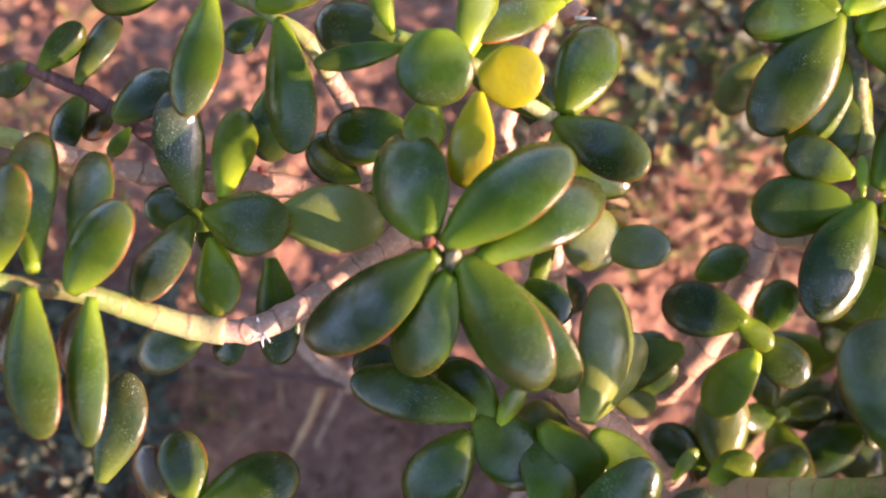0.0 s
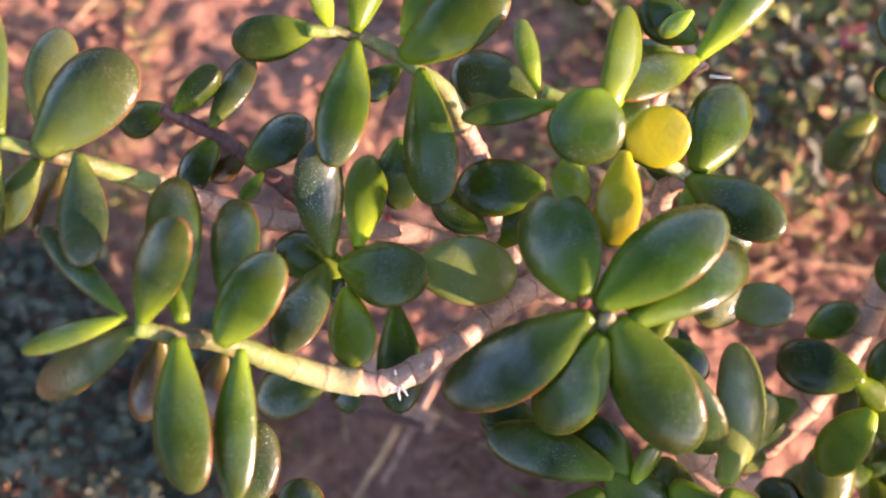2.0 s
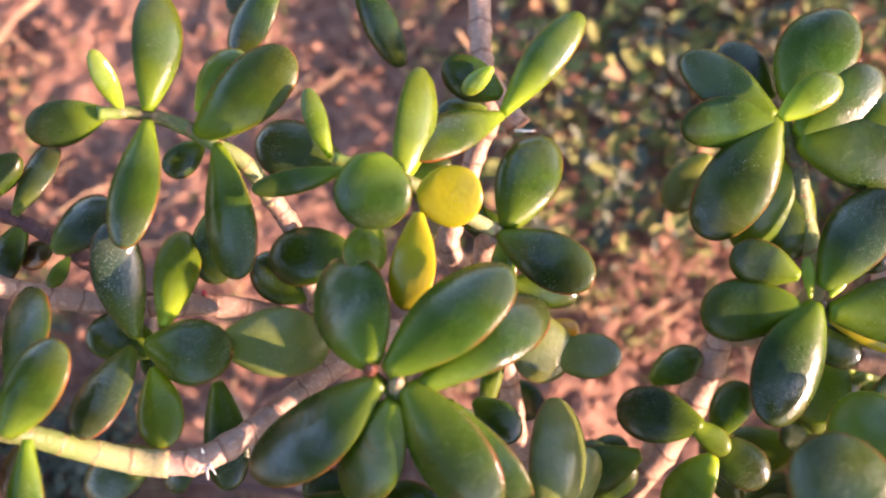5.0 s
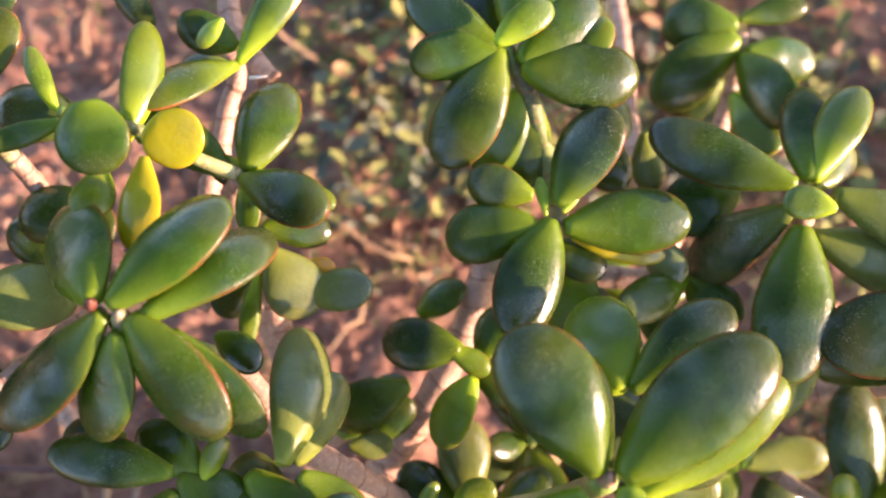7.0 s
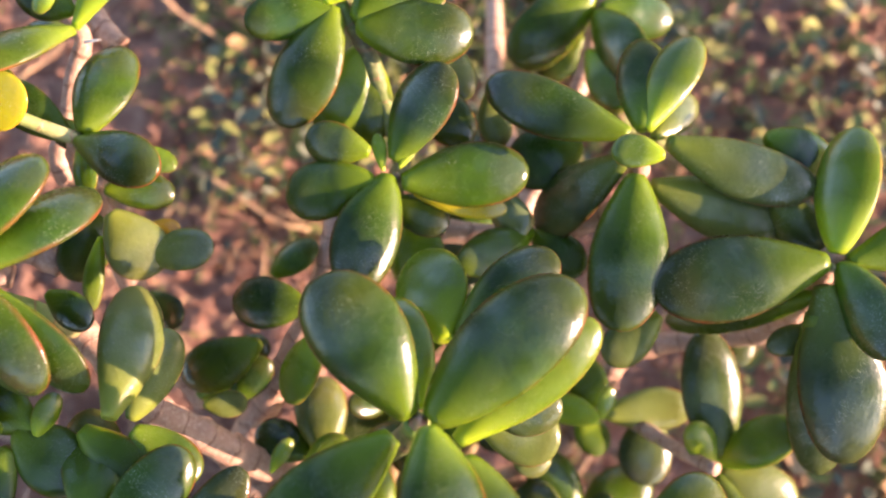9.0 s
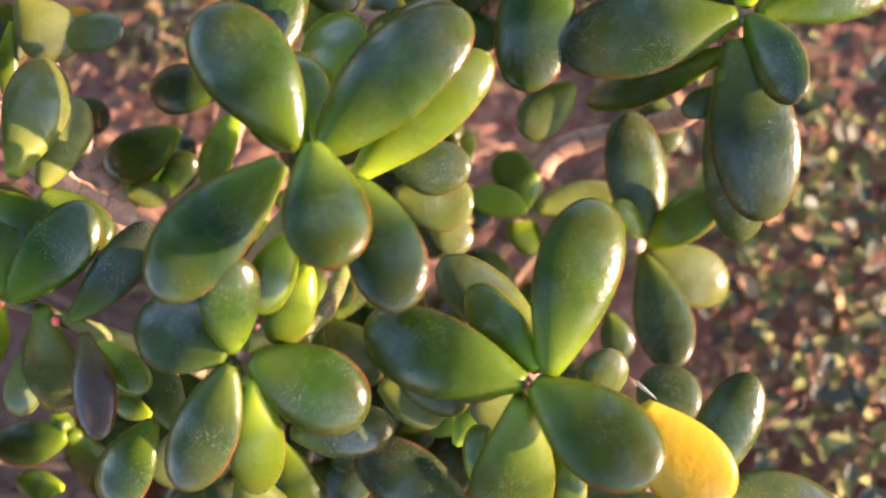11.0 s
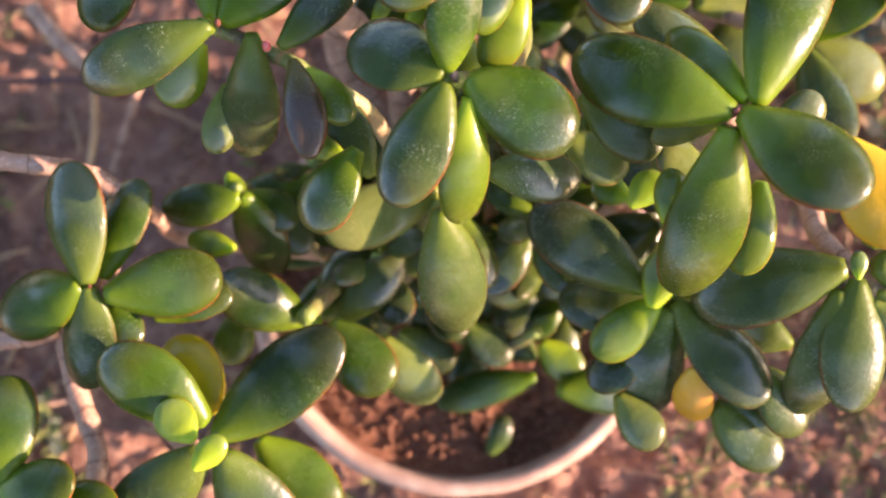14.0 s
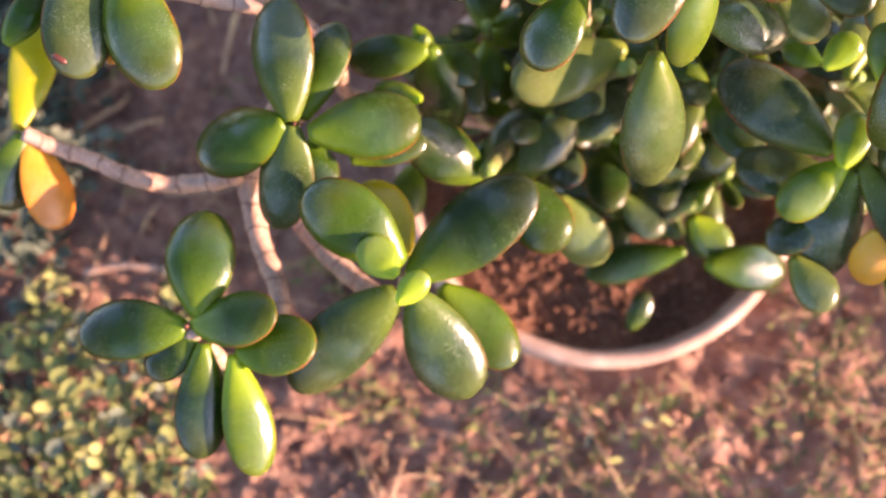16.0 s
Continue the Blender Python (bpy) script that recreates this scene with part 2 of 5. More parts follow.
WEED = plain_material("weed_leaf", [(0.10, 0.13, 0.032), (0.18, 0.19, 0.055), (0.26, 0.25, 0.09)], 0.85, 25.0)
# grey-green weed, darkened further to put the left side's shade into its colour
SHADED_GREY_WEED = plain_material("shade_darkened_grey_weed_leaf", [(0.036, 0.048, 0.030), (0.066, 0.082, 0.052), (0.12, 0.135, 0.09)], 0.6, 25.0)
DRY = plain_material("dry_leaf", [(0.34, 0.25, 0.13), (0.32, 0.18, 0.09), (0.21, 0.11, 0.065)], 0.85, 25.0)
STRAW = plain_material("straw", [(0.55, 0.38, 0.20), (0.42, 0.27, 0.15), (0.30, 0.19, 0.12)], 0.7, 40.0)
BUD = plain_material("dark_red_bud", [(0.05, 0.015, 0.012), (0.10, 0.03, 0.02), (0.20, 0.10, 0.06)], 0.35, 300.0)
RED_BUD = plain_material("pink_red_bud", [(0.45, 0.05, 0.06), (0.55, 0.10, 0.10), (0.60, 0.22, 0.16)], 0.35, 300.0)
NODE = plain_material("pale_node", [(0.13, 0.17, 0.05), (0.26, 0.20, 0.12), (0.36, 0.17, 0.13)], 0.4, 260.0)
SPINE = plain_material("pale_spine", [(0.75, 0.68, 0.58), (0.8, 0.75, 0.66)], 0.5, 300.0)
PETAL = plain_material("pink_petal", [(0.60, 0.08, 0.10), (0.70, 0.18, 0.18)], 0.6, 60.0)
POT = plain_material("weathered_pot", [(0.25, 0.155, 0.115), (0.36, 0.24, 0.18), (0.46, 0.34, 0.26)], 0.8, 45.0)


# ---- helpers for building ----
def mesh_object(name, verts, faces, mat, parent=None, label="", smooth=True):
    me = bpy.data.meshes.new(name)
    me.from_pydata([tuple(v) for v in verts], [], faces)
    me.materials.append(mat)
    if smooth:
        me.polygons.foreach_set("use_smooth", [True] * len(me.polygons))
    me.update()
    ob = new(name, me)
    if parent:
        ob.parent = parent
    if label:
        ob["label"] = label
    return ob


def smooth_path(points, per=7):
    pts = [Vector(p) for p in points]
    pts = [2 * pts[0] - pts[1]] + pts + [2 * pts[-1] - pts[-2]]
    out = []
    for i in range(1, len(pts) - 2):
        a, b, c, d = pts[i - 1:i + 3]
        for k in range(per):
            t = k / per
            out.append(0.5 * (2 * b + (c - a) * t + (2 * a - 5 * b + 4 * c - d) * t * t + (3 * b - a - 3 * c + d) * t ** 3))
    return out + [pts[-2]]


def tube(path, radius, sides=12):
    """Vertices and faces of a tube with closed ends along a path; radius(k, n) gives its radius."""
    verts, faces, n = [], [], len(path)
    side = None
    for k, p in enumerate(path):
        ahead = (path[min(k + 1, n - 1)] - path[max(k - 1, 0)]).normalized()
        if side is None:
            side = ahead.orthogonal().normalized()
        side = (side - ahead * side.dot(ahead)).normalized()
        up = ahead.cross(side)
        for j in range(sides):
            a = 2 * math.pi * j / sides
            verts.append(p + radius(k, n) * (math.cos(a) * side + math.sin(a) * up))
    for k in range(n - 1):
        for j in range(sides):
            a, b = k * sides + j, k * sides + (j + 1) % sides
            faces.append((a, b, b + sides, a + sides))
    faces.append(tuple(range(sides))[::-1])
    faces.append(tuple((n - 1) * sides + j for j in range(sides)))
    return verts, faces


# ---- the ground ----
def ground_height(x, y):
    p = Vector((x, y, 0.0))
    h = 0.016 * noise.noise(p * 5.0) + 0.009 * noise.noise(p * 17.0 + Vector((3, 1, 0)))
    h += 0.008 * max(0.0, noise.noise(p * 42.0) - 0.05) + 0.0055 * noise.noise(p * 75.0) + 0.0035 * noise.noise(p * 160.0)
    return h


def build_ground():
    core = list(np.arange(-0.50, 0.75, 0.005))
    steps, width = [], 0.006
    while not steps or steps[-1] < 1500:
        steps.append((steps[-1] if steps else 0.0) + width)
        width *= 1.12
    axis_x = [core[0] - s for s in steps[::-1]] + core + [core[-1] + s for s in steps]
    axis_y = [v - 0.15 for v in axis_x]
    nx = len(axis_x)
    verts = []
    for y in axis_y:
        for x in axis_x:
            away = max(0.0, abs(x - 0.125) - 0.62, abs(y + 0.025) - 0.62)
            rough = math.exp(-away / 0.25) * ground_height(x, y) if away < 2 else 0.0
            rolling = 0.02 * min(1.0, away) * noise.noise(Vector((x, y, 7.0)) * 1.3) if away < 40 else 0.0
            verts.append((x, y, rough + rolling - 0.006))
    faces = [(j * nx + i, j * nx + i + 1, (j + 1) * nx + i + 1, (j + 1) * nx + i) for j in range(nx - 1) for i in range(nx - 1)]
    ob = mesh_object("ground", verts, faces, GROUND)
    tagged(ob, "dry reddish-brown earth with clods and low weeds", "ground", kind="structure")


build_ground()


def scatter_stuff(name, label, category, pieces, mat):
    """Joins many small pieces (vertices, faces) into one object."""
    verts, faces = [], []
    for v, f in pieces:
        n = len(verts)
        verts += v
        faces += [tuple(i + n for i in face) for face in f]
    return tagged(mesh_object(name, verts, faces, mat), label, category, kind="stuff")


def leaflet(rng, at, size, tilt, slim=1.0):
    """A small rounded leaf, slightly folded along its middle."""
    yaw = rng.uniform(0, 6.283)
    turn = Matrix.Rotation(yaw, 3, "Z") @ Matrix.Rotation(tilt, 3, "X")
    w = rng.uniform(0.55, 1.0) * slim
    shape = [(0, 0, 0), (0.28 * w, 0.25, 0.06), (0.40 * w, 0.6, 0.12), (0.24 * w, 0.9, 0.06), (0, 1.0, 0.0), (-0.24 * w, 0.9, 0.06), (-0.40 * w, 0.6, 0.12), (-0.28 * w, 0.25, 0.06), (0, 0.55, -0.05)]
    verts = [Vector(at) + turn @ Vector(p) * size for p in shape]
    return verts, [(i, i + 1, 8) for i in range(7)] + [(7, 0, 8)]


def sprig(rng, x, y, leaves, stalks):
    """A creeping stalk with small leaves on both sides."""
    yaw, length = rng.uniform(0, 6.283), rng.uniform(0.015, 0.034)
    rise = rng.uniform(0.1, 0.5)
    path = []
    for k in range(5):
        u = length * k / 4
        path.append(Vector((x + u * math.cos(yaw + 0.15 * k), y + u * math.sin(yaw + 0.15 * k), ground_height(x, y) - 0.003 + rise * u)))
    stalks.append(tube(path, lambda k, n: 0.0005, 5))
    for p in path:
        for _ in range(2):
            leaves.append(leaflet(rng, p, rng.uniform(0.003, 0.0058), rng.uniform(-0.3, 0.7), 0.75))


def near_pot(x, y, margin=0.012):
    return math.hypot(x - RIM_X, y - RIM_Y) < RIM_R + margin


def build_litter():
    rng = random.Random(5)
    weeds, buds, straw, stones, shady = [], [], [], [], []
    patches = [(-0.21, -0.20, 0.075, 1.0), (-0.19, -0.25, 0.06, 1.0), (0.12, -0.29, 0.09, 0.85), (0.02, -0.30, 0.07, 0.6), (0.28, -0.27, 0.08, 0.85), (0.40, -0.20, 0.10, 1.0),
               (0.48, 0.0, 0.12, 1.1), (0.44, -0.13, 0.10, 1.05), (0.50, 0.15, 0.12, 0.9), (0.16, 0.27, 0.10, 1.3), (0.25, 0.33, 0.10, 1.2), (0.34, 0.24, 0.08, 0.9),
               (-0.28, 0.01, 0.09, 1.3), (-0.33, 0.20, 0.08, 0.65), (-0.35, 0.09, 0.09, 1.1), (0.45, 0.26, 0.09, 0.6), (-0.30, 0.36, 0.06, 0.35)]
    for _ in range(75000):
        x, y = rng.uniform(-0.50, 0.65), rng.uniform(-0.40, 0.50)
        p = Vector((x, y, 0.0))
        want = max(k * math.exp(-((x - a) ** 2 + (y - c) ** 2) / (2 * r * r)) for a, c, r, k in patches)
        want += 0.55 * noise.noise(p * 13.0) + 0.75 * noise.noise(p * 34.0)
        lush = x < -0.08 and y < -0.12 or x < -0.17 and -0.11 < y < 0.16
        thick = 0.06 < x < 0.36 and y > 0.19 or x > 0.37
        if near_pot(x, y) or want < 0.48 or rng.random() > (0.8 if lush else 0.22 if x > 0.37 else 0.36 if thick else 0.42):
            continue
        z = ground_height(x, y) - 0.004 + rng.uniform(0.0, 0.040 if lush else 0.048 if thick else 0.026) * min(1.2, want)
        size, tilt = (rng.uniform(0.006, 0.0125), rng.uniform(-1.0, 1.0)) if lush else (rng.uniform(0.007, 0.019) if thick else rng.uniform(0.006, 0.0145), rng.uniform(-0.9, 1.1))
        piece = leaflet(rng, (x, y, z), size, tilt, 1.0 if lush else 0.8 if thick else 0.34)
        luck = rng.random()
        # weeds left of the plant all take the colour darkened for shade
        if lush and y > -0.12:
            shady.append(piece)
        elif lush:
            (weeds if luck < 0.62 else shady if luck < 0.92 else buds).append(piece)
        elif thick:
            if luck < (0.22 if x > 0.37 else 0.05):
                sprig(rng, x, y, weeds if luck < 0.18 else buds, straw)
            (weeds if luck < 0.46 else shady if luck < 0.86 else buds).append(piece)
        else:
            if luck < 0.10:
                sprig(rng, x, y, weeds if rng.random() < 0.7 else buds, straw)
            if luck > 0.50:
                (weeds if rng.random() < 0.45 else shady if rng.random() < 0.35 else buds).append(piece)
    for _ in range(7000):
        x, y = 0.125 + rng.gauss(0, 0.75), rng.gauss(0, 0.75)
        if -0.45 < x < 0.65 and -0.40 < y < 0.50 or noise.noise(Vector((x, y, 0)) * 7.0) < 0.02:
            continue
        piece = leaflet(rng, (x, y, rng.uniform(0.002, 0.02)), rng.uniform(0.005, 0.011), rng.uniform(-0.6, 0.8))
        (weeds if rng.random() < 0.75 else buds).append(piece)
    for _ in range(480):
        x, y = rng.uniform(-0.45, 0.75), rng.uniform(-0.55, 0.50)
        if near_pot(x, y, 0.05):
            continue
        yaw, length = rng.uniform(0, 6.283), rng.choice((0.02, 0.03, 0.05, 0.09))
        pts = []
        for k in range(4):
            u = length * k / 3
            px, py = x + u * math.cos(yaw), y + u * math.sin(yaw) + 0.004 * math.sin(k + x * 90)
            pts.append(Vector((px, py, ground_height(px, py) - 0.003 + rng.uniform(0.001, 0.006))))
        r = rng.uniform(0.0005, 0.0012)
        straw.append(tube(pts, lambda k, n: r, 5))
    for _ in range(9000):
        x, y = rng.uniform(-0.45, 0.75), rng.uniform(-0.55, 0.50)
        if near_pot(x, y):
            continue
        size = 0.0015 + 0.0055 * rng.random() ** 4
        verts = []
        for sx, sy, sz in ((1, 0, 0), (0, 1, 0), (-1, 0, 0), (0, -1, 0), (0, 0, 0.8), (0, 0, -0.6)):
            verts.append(Vector((x + sx * size * rng.uniform(0.7, 1.2), y + sy * size * rng.uniform(0.7, 1.2), ground_height(x, y) - 0.004 + sz * size)))
        stones.append((verts, [(0, 1, 4), (1, 2, 4), (2, 3, 4), (3, 0, 4), (1, 0, 5), (2, 1, 5), (3, 2, 5), (0, 3, 5)]))
    crumbs = []
    for _ in range(2200):
        a, d = rng.uniform(0, 6.283), (RIM_R - 0.018) * math.sqrt(rng.random())
        x, y, size = RIM_X + d * math.cos(a), RIM_Y + d * math.sin(a), 0.0010 + 0.0040 * rng.random() ** 2
        z = RIM_Z - 0.0155 + 0.006 * noise.noise(Vector((x, y, 0)) * 22)
        verts = [Vector((x + sx * size * rng.uniform(0.7, 1.2), y + sy * size * rng.uniform(0.7, 1.2), z + sz * size))
                 for sx, sy, sz in ((1, 0, 0), (0, 1, 0), (-1, 0, 0), (0, -1, 0), (0, 0, 0.9), (0, 0, -0.9))]
        crumbs.append((verts, [(0, 1, 4), (1, 2, 4), (2, 3, 4), (3, 0, 4), (1, 0, 5), (2, 1, 5), (3, 2, 5), (0, 3, 5)]))
    scatter_stuff("soil_crumbs", "loose reddish crumbs on the potting soil", "soil", crumbs, POT_SOIL)
    scatter_stuff("weeds", "low green weeds with small round leaves on bare earth", "weeds", weeds, WEED)
    scatter_stuff("shade_darkened_weeds", "dense low grey-green weeds on the earth, coloured darker for shade", "weeds", shady, SHADED_GREY_WEED)
    scatter_stuff("dry_weeds", "pale and orange dried weed leaves on the earth", "weeds", buds, DRY)
    scatter_stuff("straw", "scattered dry straw and stalks lying on the earth", "straw", straw, STRAW)
    scatter_stuff("clods", "small loose clods and stones on the earth", "stones", stones, GROUND)


# ---- the pot ----
RIM_X, RIM_Y, RIM_R = 0.1257, -0.1000, 0.1204
RIM_Z = 0.058


def lathe(name, profile, centre, mat, parent, seg=96, label="", wobble=0.0):
    verts, faces = [], []
    n = len(profile)
    for k in range(seg):
        a = 2 * math.pi * k / seg
        for r, z in profile:
            rr = r + wobble * noise.noise(Vector((3 * math.cos(a), 3 * math.sin(a), 20 * z)))
            verts.append((centre[0] + rr * math.cos(a), centre[1] + rr * math.sin(a), z))
    for k in range(seg):
        for i in range(n - 1):
            a, b = k * n + i, ((k + 1) % seg) * n + i
            faces.append((a, b, b + 1, a + 1))
    return mesh_object(name, verts, faces, mat, parent, label)


def build_pot():
    pot = new("plant_pot")
    pot.location = (0, 0, 0)
    R, Z = RIM_R, RIM_Z
    lathe("body", [(0.02, -0.10), (R * 0.72, -0.10), (R * 0.74, -0.092), (R * 0.90, Z - 0.031), (R * 0.90, Z - 0.027)], (RIM_X, RIM_Y), POT, pot)
    lathe("rim", [(R * 0.80, -0.09), (R - 0.014, Z - 0.030), (R - 0.0095, Z - 0.004), (R - 0.0080, Z - 0.0008), (R - 0.005, Z), (R - 0.002, Z - 0.001),
                  (R, Z - 0.005), (R - 0.001, Z - 0.026), (R - 0.006, Z - 0.030), (R * 0.88, Z - 0.029)], (RIM_X, RIM_Y), POT, pot, wobble=0.0012)
    tagged(pot, "round weathered terracotta-pink plant pot set into the earth", "pot")
    # soil inside
    rings, seg = 34, 120
    verts, faces = [(RIM_X, RIM_Y, RIM_Z - 0.012)], []
    for i in range(1, rings + 1):
        r = (RIM_R - 0.0095) * i / rings
        for k in range(seg):
            a = 2 * math.pi * k / seg
            x, y = RIM_X + r * math.cos(a), RIM_Y + r * math.sin(a)
            p = Vector((x, y, 0))
            verts.append((x, y, RIM_Z - 0.016 + 0.006 * noise.noise(p * 22) + 0.0022 * noise.noise(p * 150) + 0.0015 * noise.noise(p * 330)))
    for k in range(seg):
        faces.append((0, 1 + k, 1 + (k + 1) % seg))
    for i in range(rings - 1):
        for k in range(seg):
            a, b = 1 + i * seg + k, 1 + i * seg + (k + 1) % seg
            faces.append((a, a + seg, b + seg, b))
    soil = mesh_object("potting_soil", verts, faces, POT_SOIL)
    tagged(soil, "crumbly dark reddish-brown soil filling the plant pot", "soil", kind="stuff")


build_pot()
build_litter()

# ---- the jade plant ----
plant = new("jade_plant")
plant.location = (RIM_X, RIM_Y, RIM_Z - 0.03)
tagged(plant, "bushy jade plant with fleshy glossy green leaves on woody stems", "plant")
bpy.context.view_layer.update()


def set_uv(ob, uv):
    layer = ob.data.uv_layers.new(name="UVMap")
    index = np.empty(len(ob.data.loops), dtype=np.int32)
    ob.data.loops.foreach_get("vertex_index", index)
    layer.data.foreach_set("uv", np.array(uv, dtype=np.float32)[index].ravel())


def branch(kind, r_tip, r_base, points):
    path = smooth_path(points)
    rng = random.Random(len(points) * 1000 + int(points[0][0] * 1e4))
    origin = plant.location

    def radius(k, n):
        r = r_tip + (r_base - r_tip) * k / (n - 1)
        knot = 0.14 * r if k % 5 == 0 else 0.0
        return r * (1 + (0.02 if kind == "green" else 0.06) * rng.uniform(-1, 1)) + (0.4 * knot if kind == "green" else knot)

    sides = 12
    verts, faces = tube(path, lambda k, n: radius(k, n), sides)
    ob = mesh_object("branch", [v - origin for v in verts], faces, {"wood": WOOD, "green": STEM, "red": RED_STEM}[kind], plant)
    run = [0.0]
    for a, c in zip(path, path[1:]):
        run.append(run[-1] + (c - a).length)
    set_uv(ob, [(j / sides, run[k]) for k in range(len(path)) for j in range(sides)])
    return ob


LEAF_RINGS, LEAF_SIDES = 24, 20
LEAF_LABEL = {"y": "yellow-green leaf", "Y": "yellow ageing leaf", "o": "orange withering leaf", "r": "reddish-brown leaf", "b": "young bright green leaf", "l": "small lime-green new leaf", "w": "pale olive-green leaf", "k": "dusty dark green leaf"}


def leaf(parent, base, tip, width, facing, tone, bow=None):
    """One fleshy obovate leaf from its base on the stem to its tip; facing is the way its upper face looks."""
    base, tip, up = Vector(base), Vector(tip), Vector(facing).normalized()
    along = tip - base
    length = along.length
    along.normalize()
    up = (up - along * up.dot(along)).normalized()
    across = along.cross(up)
    rng = random.Random(int(base.x * 1e5) * 7 + int(tip.y * 1e5) * 13)
    peak = rng.uniform(0.53, 0.63)
    full = rng.uniform(0.76, 1.05)
    if length > 2.1 * width:   # long leaves taper slowly to a narrow base
        peak, full = rng.uniform(0.55, 0.64), rng.uniform(0.98, 1.18)
    neck = 0.24
    if length < 1.2 * width:   # nearly round leaves
        peak, full, neck = 0.5, 0.8, 0.35
    bow = rng.uniform(-0.03, 0.05) if bow is None else bow
    cup = rng.uniform(-0.04, 0.04)
    lean = rng.uniform(-0.03, 0.03)
    hollow = rng.uniform(0.0, 0.12)
    thick = min(width * rng.uniform(0.40, 0.48), 0.0140)
    if length < 1.4 * width:
        thick *= 0.75
    if tone in "yYo":   # ageing leaves have lost water
        thick *= 0.6
    verts, faces, uv = [], [], []
    ox, oy, oz = plant.location
    for i in range(LEAF_RINGS + 1):
        v = 0.5 - 0.5 * math.cos(math.pi * i / LEAF_RINGS) if i > LEAF_RINGS / 2 else (i / LEAF_RINGS) * 1.0
        if v > peak:
            f = math.sqrt(max(0.0, 1 - ((v - peak) / (1 - peak)) ** 2)) ** 0.92
        else:
            f = neck + (1 - neck) * math.sin(0.5 * math.pi * v / peak) ** full
        half = 0.5 * width * f
        body = 0.5 * thick * (0.30 * (1 - v) + 0.78 * min(1.0, f + 0.12) if f > 0 else 0.0)
        body = min(body, half * 0.95)
        mid = base + along * (v * length) + up * (bow * length * 4 * v * (1 - v)) + across * (lean * length * math.sin(math.pi * v))
        for j in range(LEAF_SIDES):
            a = 2 * math.pi * j / LEAF_SIDES
            c, s_ = math.cos(a), math.sin(a)
            x = half * c
            # domed faces that meet in a fairly crisp margin
            dome = math.copysign(abs(s_) ** (1.45 if s_ > 0 else 1.2), s_)
            dish = 1.0 - hollow * s_ * s_ * math.sin(math.pi * v) if s_ > 0 else 1.0
            z = body * dish * dome + cup * x * x / (0.5 * width)
            q = mid + across * x + up * z
            verts.append((q.x - ox, q.y - oy, q.z - oz))
            uv.append((max(abs(c), 1 - 11 * (1 - v)), v))
    n = LEAF_SIDES
    for i in range(LEAF_RINGS):
        for j in range(n):
            a, b = i * n + j, i * n + (j + 1) % n
            faces.append((a, b, b + n, a + n))
    faces.append(tuple(range(n))[::-1])
    ob = mesh_object("leaf", verts, faces, LEAF[tone], parent, LEAF_LABEL.get(tone, ""))
    set_uv(ob, uv)
    return ob


def bud(parent, at, towards, size, mat, name="bud"):
    """The closed pair of new leaves at a shoot's tip."""
    at, towards = Vector(at), Vector(towards).normalized()
    path = [at + towards * size * u for u in (-0.6, 0.0, 0.5, 1.0, 1.4, 1.6)]
    widths = (0.35, 0.55, 0.6, 0.45, 0.2, 0.03)
    verts, faces = tube(path, lambda k, n: widths[k] * size, 10)
    mesh_object(name, [v - plant.location for v in verts], faces, mat, parent)


b = branch("green", 0.003, 0.0052, [(-0.1581, 0.0639, 0.3220), (-0.1440, 0.0621, 0.3150), (-0.1331, 0.0617, 0.3100), (-0.1240, 0.0599, 0.3030), (-0.1106, 0.0558, 0.2950), (-0.0944, 0.0516, 0.2880), (-0.0820, 0.0502, 0.2860)])
leaf(b, (-0.0047, 0.0778, 0.3254), (-0.0178, 0.1187, 0.3100), 0.0302, (-0.38, -0.02, 0.93), "g")
leaf(b, (0.0002, 0.0749, 0.3249), (0.0449, 0.1095, 0.3257), 0.0281, (-0.45, -0.00, 0.89), "g")
leaf(b, (0.0118, 0.0694, 0.3241), (0.0575, 0.1017, 0.3036), 0.0259, (-0.35, 0.02, 0.94), "g")
leaf(b, (-0.0017, 0.0729, 0.3245), (-0.0507, 0.0454, 0.2924), 0.0273, (-0.25, 0.08, 0.96), "g")
leaf(b, (0.0071, 0.0711, 0.3237), (0.0342, 0.0265, 0.3094), 0.0306, (-0.60, 0.00, 0.80), "g")
leaf(b, (0.0029, 0.0655, 0.3228), (-0.0148, 0.0343, 0.2945), 0.0256, (-0.26, 0.02, 0.97), "g")
leaf(b, (0.0199, 0.0649, 0.3180), (0.0462, 0.0269, 0.2980), 0.0232, (-0.56, -0.07, 0.83), "g")
leaf(b, (-0.1617, 0.0683, 0.3221), (-0.1946, 0.0991, 0.3182), 0.0102, (-0.02, -0.18, 0.98), "v")
leaf(b, (-0.1607, 0.0677, 0.3219), (-0.1943, 0.0544, 0.3258), 0.0082, (0.08, 0.09, 0.99), "b")
leaf(b, (-0.1574, 0.0633, 0.3208), (-0.2019, 0.0450, 0.2852), 0.0182, (-0.56, -0.07, 0.82), "k")
leaf(b, (-0.1561, 0.0659, 0.3215), (-0.1393, 0.0965, 0.3489), 0.0187, (-0.09, -0.18, 0.98), "v")
leaf(b, (-0.1421, 0.0666, 0.3220), (-0.1545, 0.1241, 0.2976), 0.0203, (0.00, 0.39, 0.92), "v")
leaf(b, (-0.1258, 0.0705, 0.3234), (-0.1306, 0.1147, 0.3035), 0.0191, (-0.15, -0.20, 0.97), "v")
leaf(b, (-0.1295, 0.0592, 0.3202), (-0.1101, 0.0901, 0.3267), 0.0216, (-0.21, -0.16, 0.96), "v")
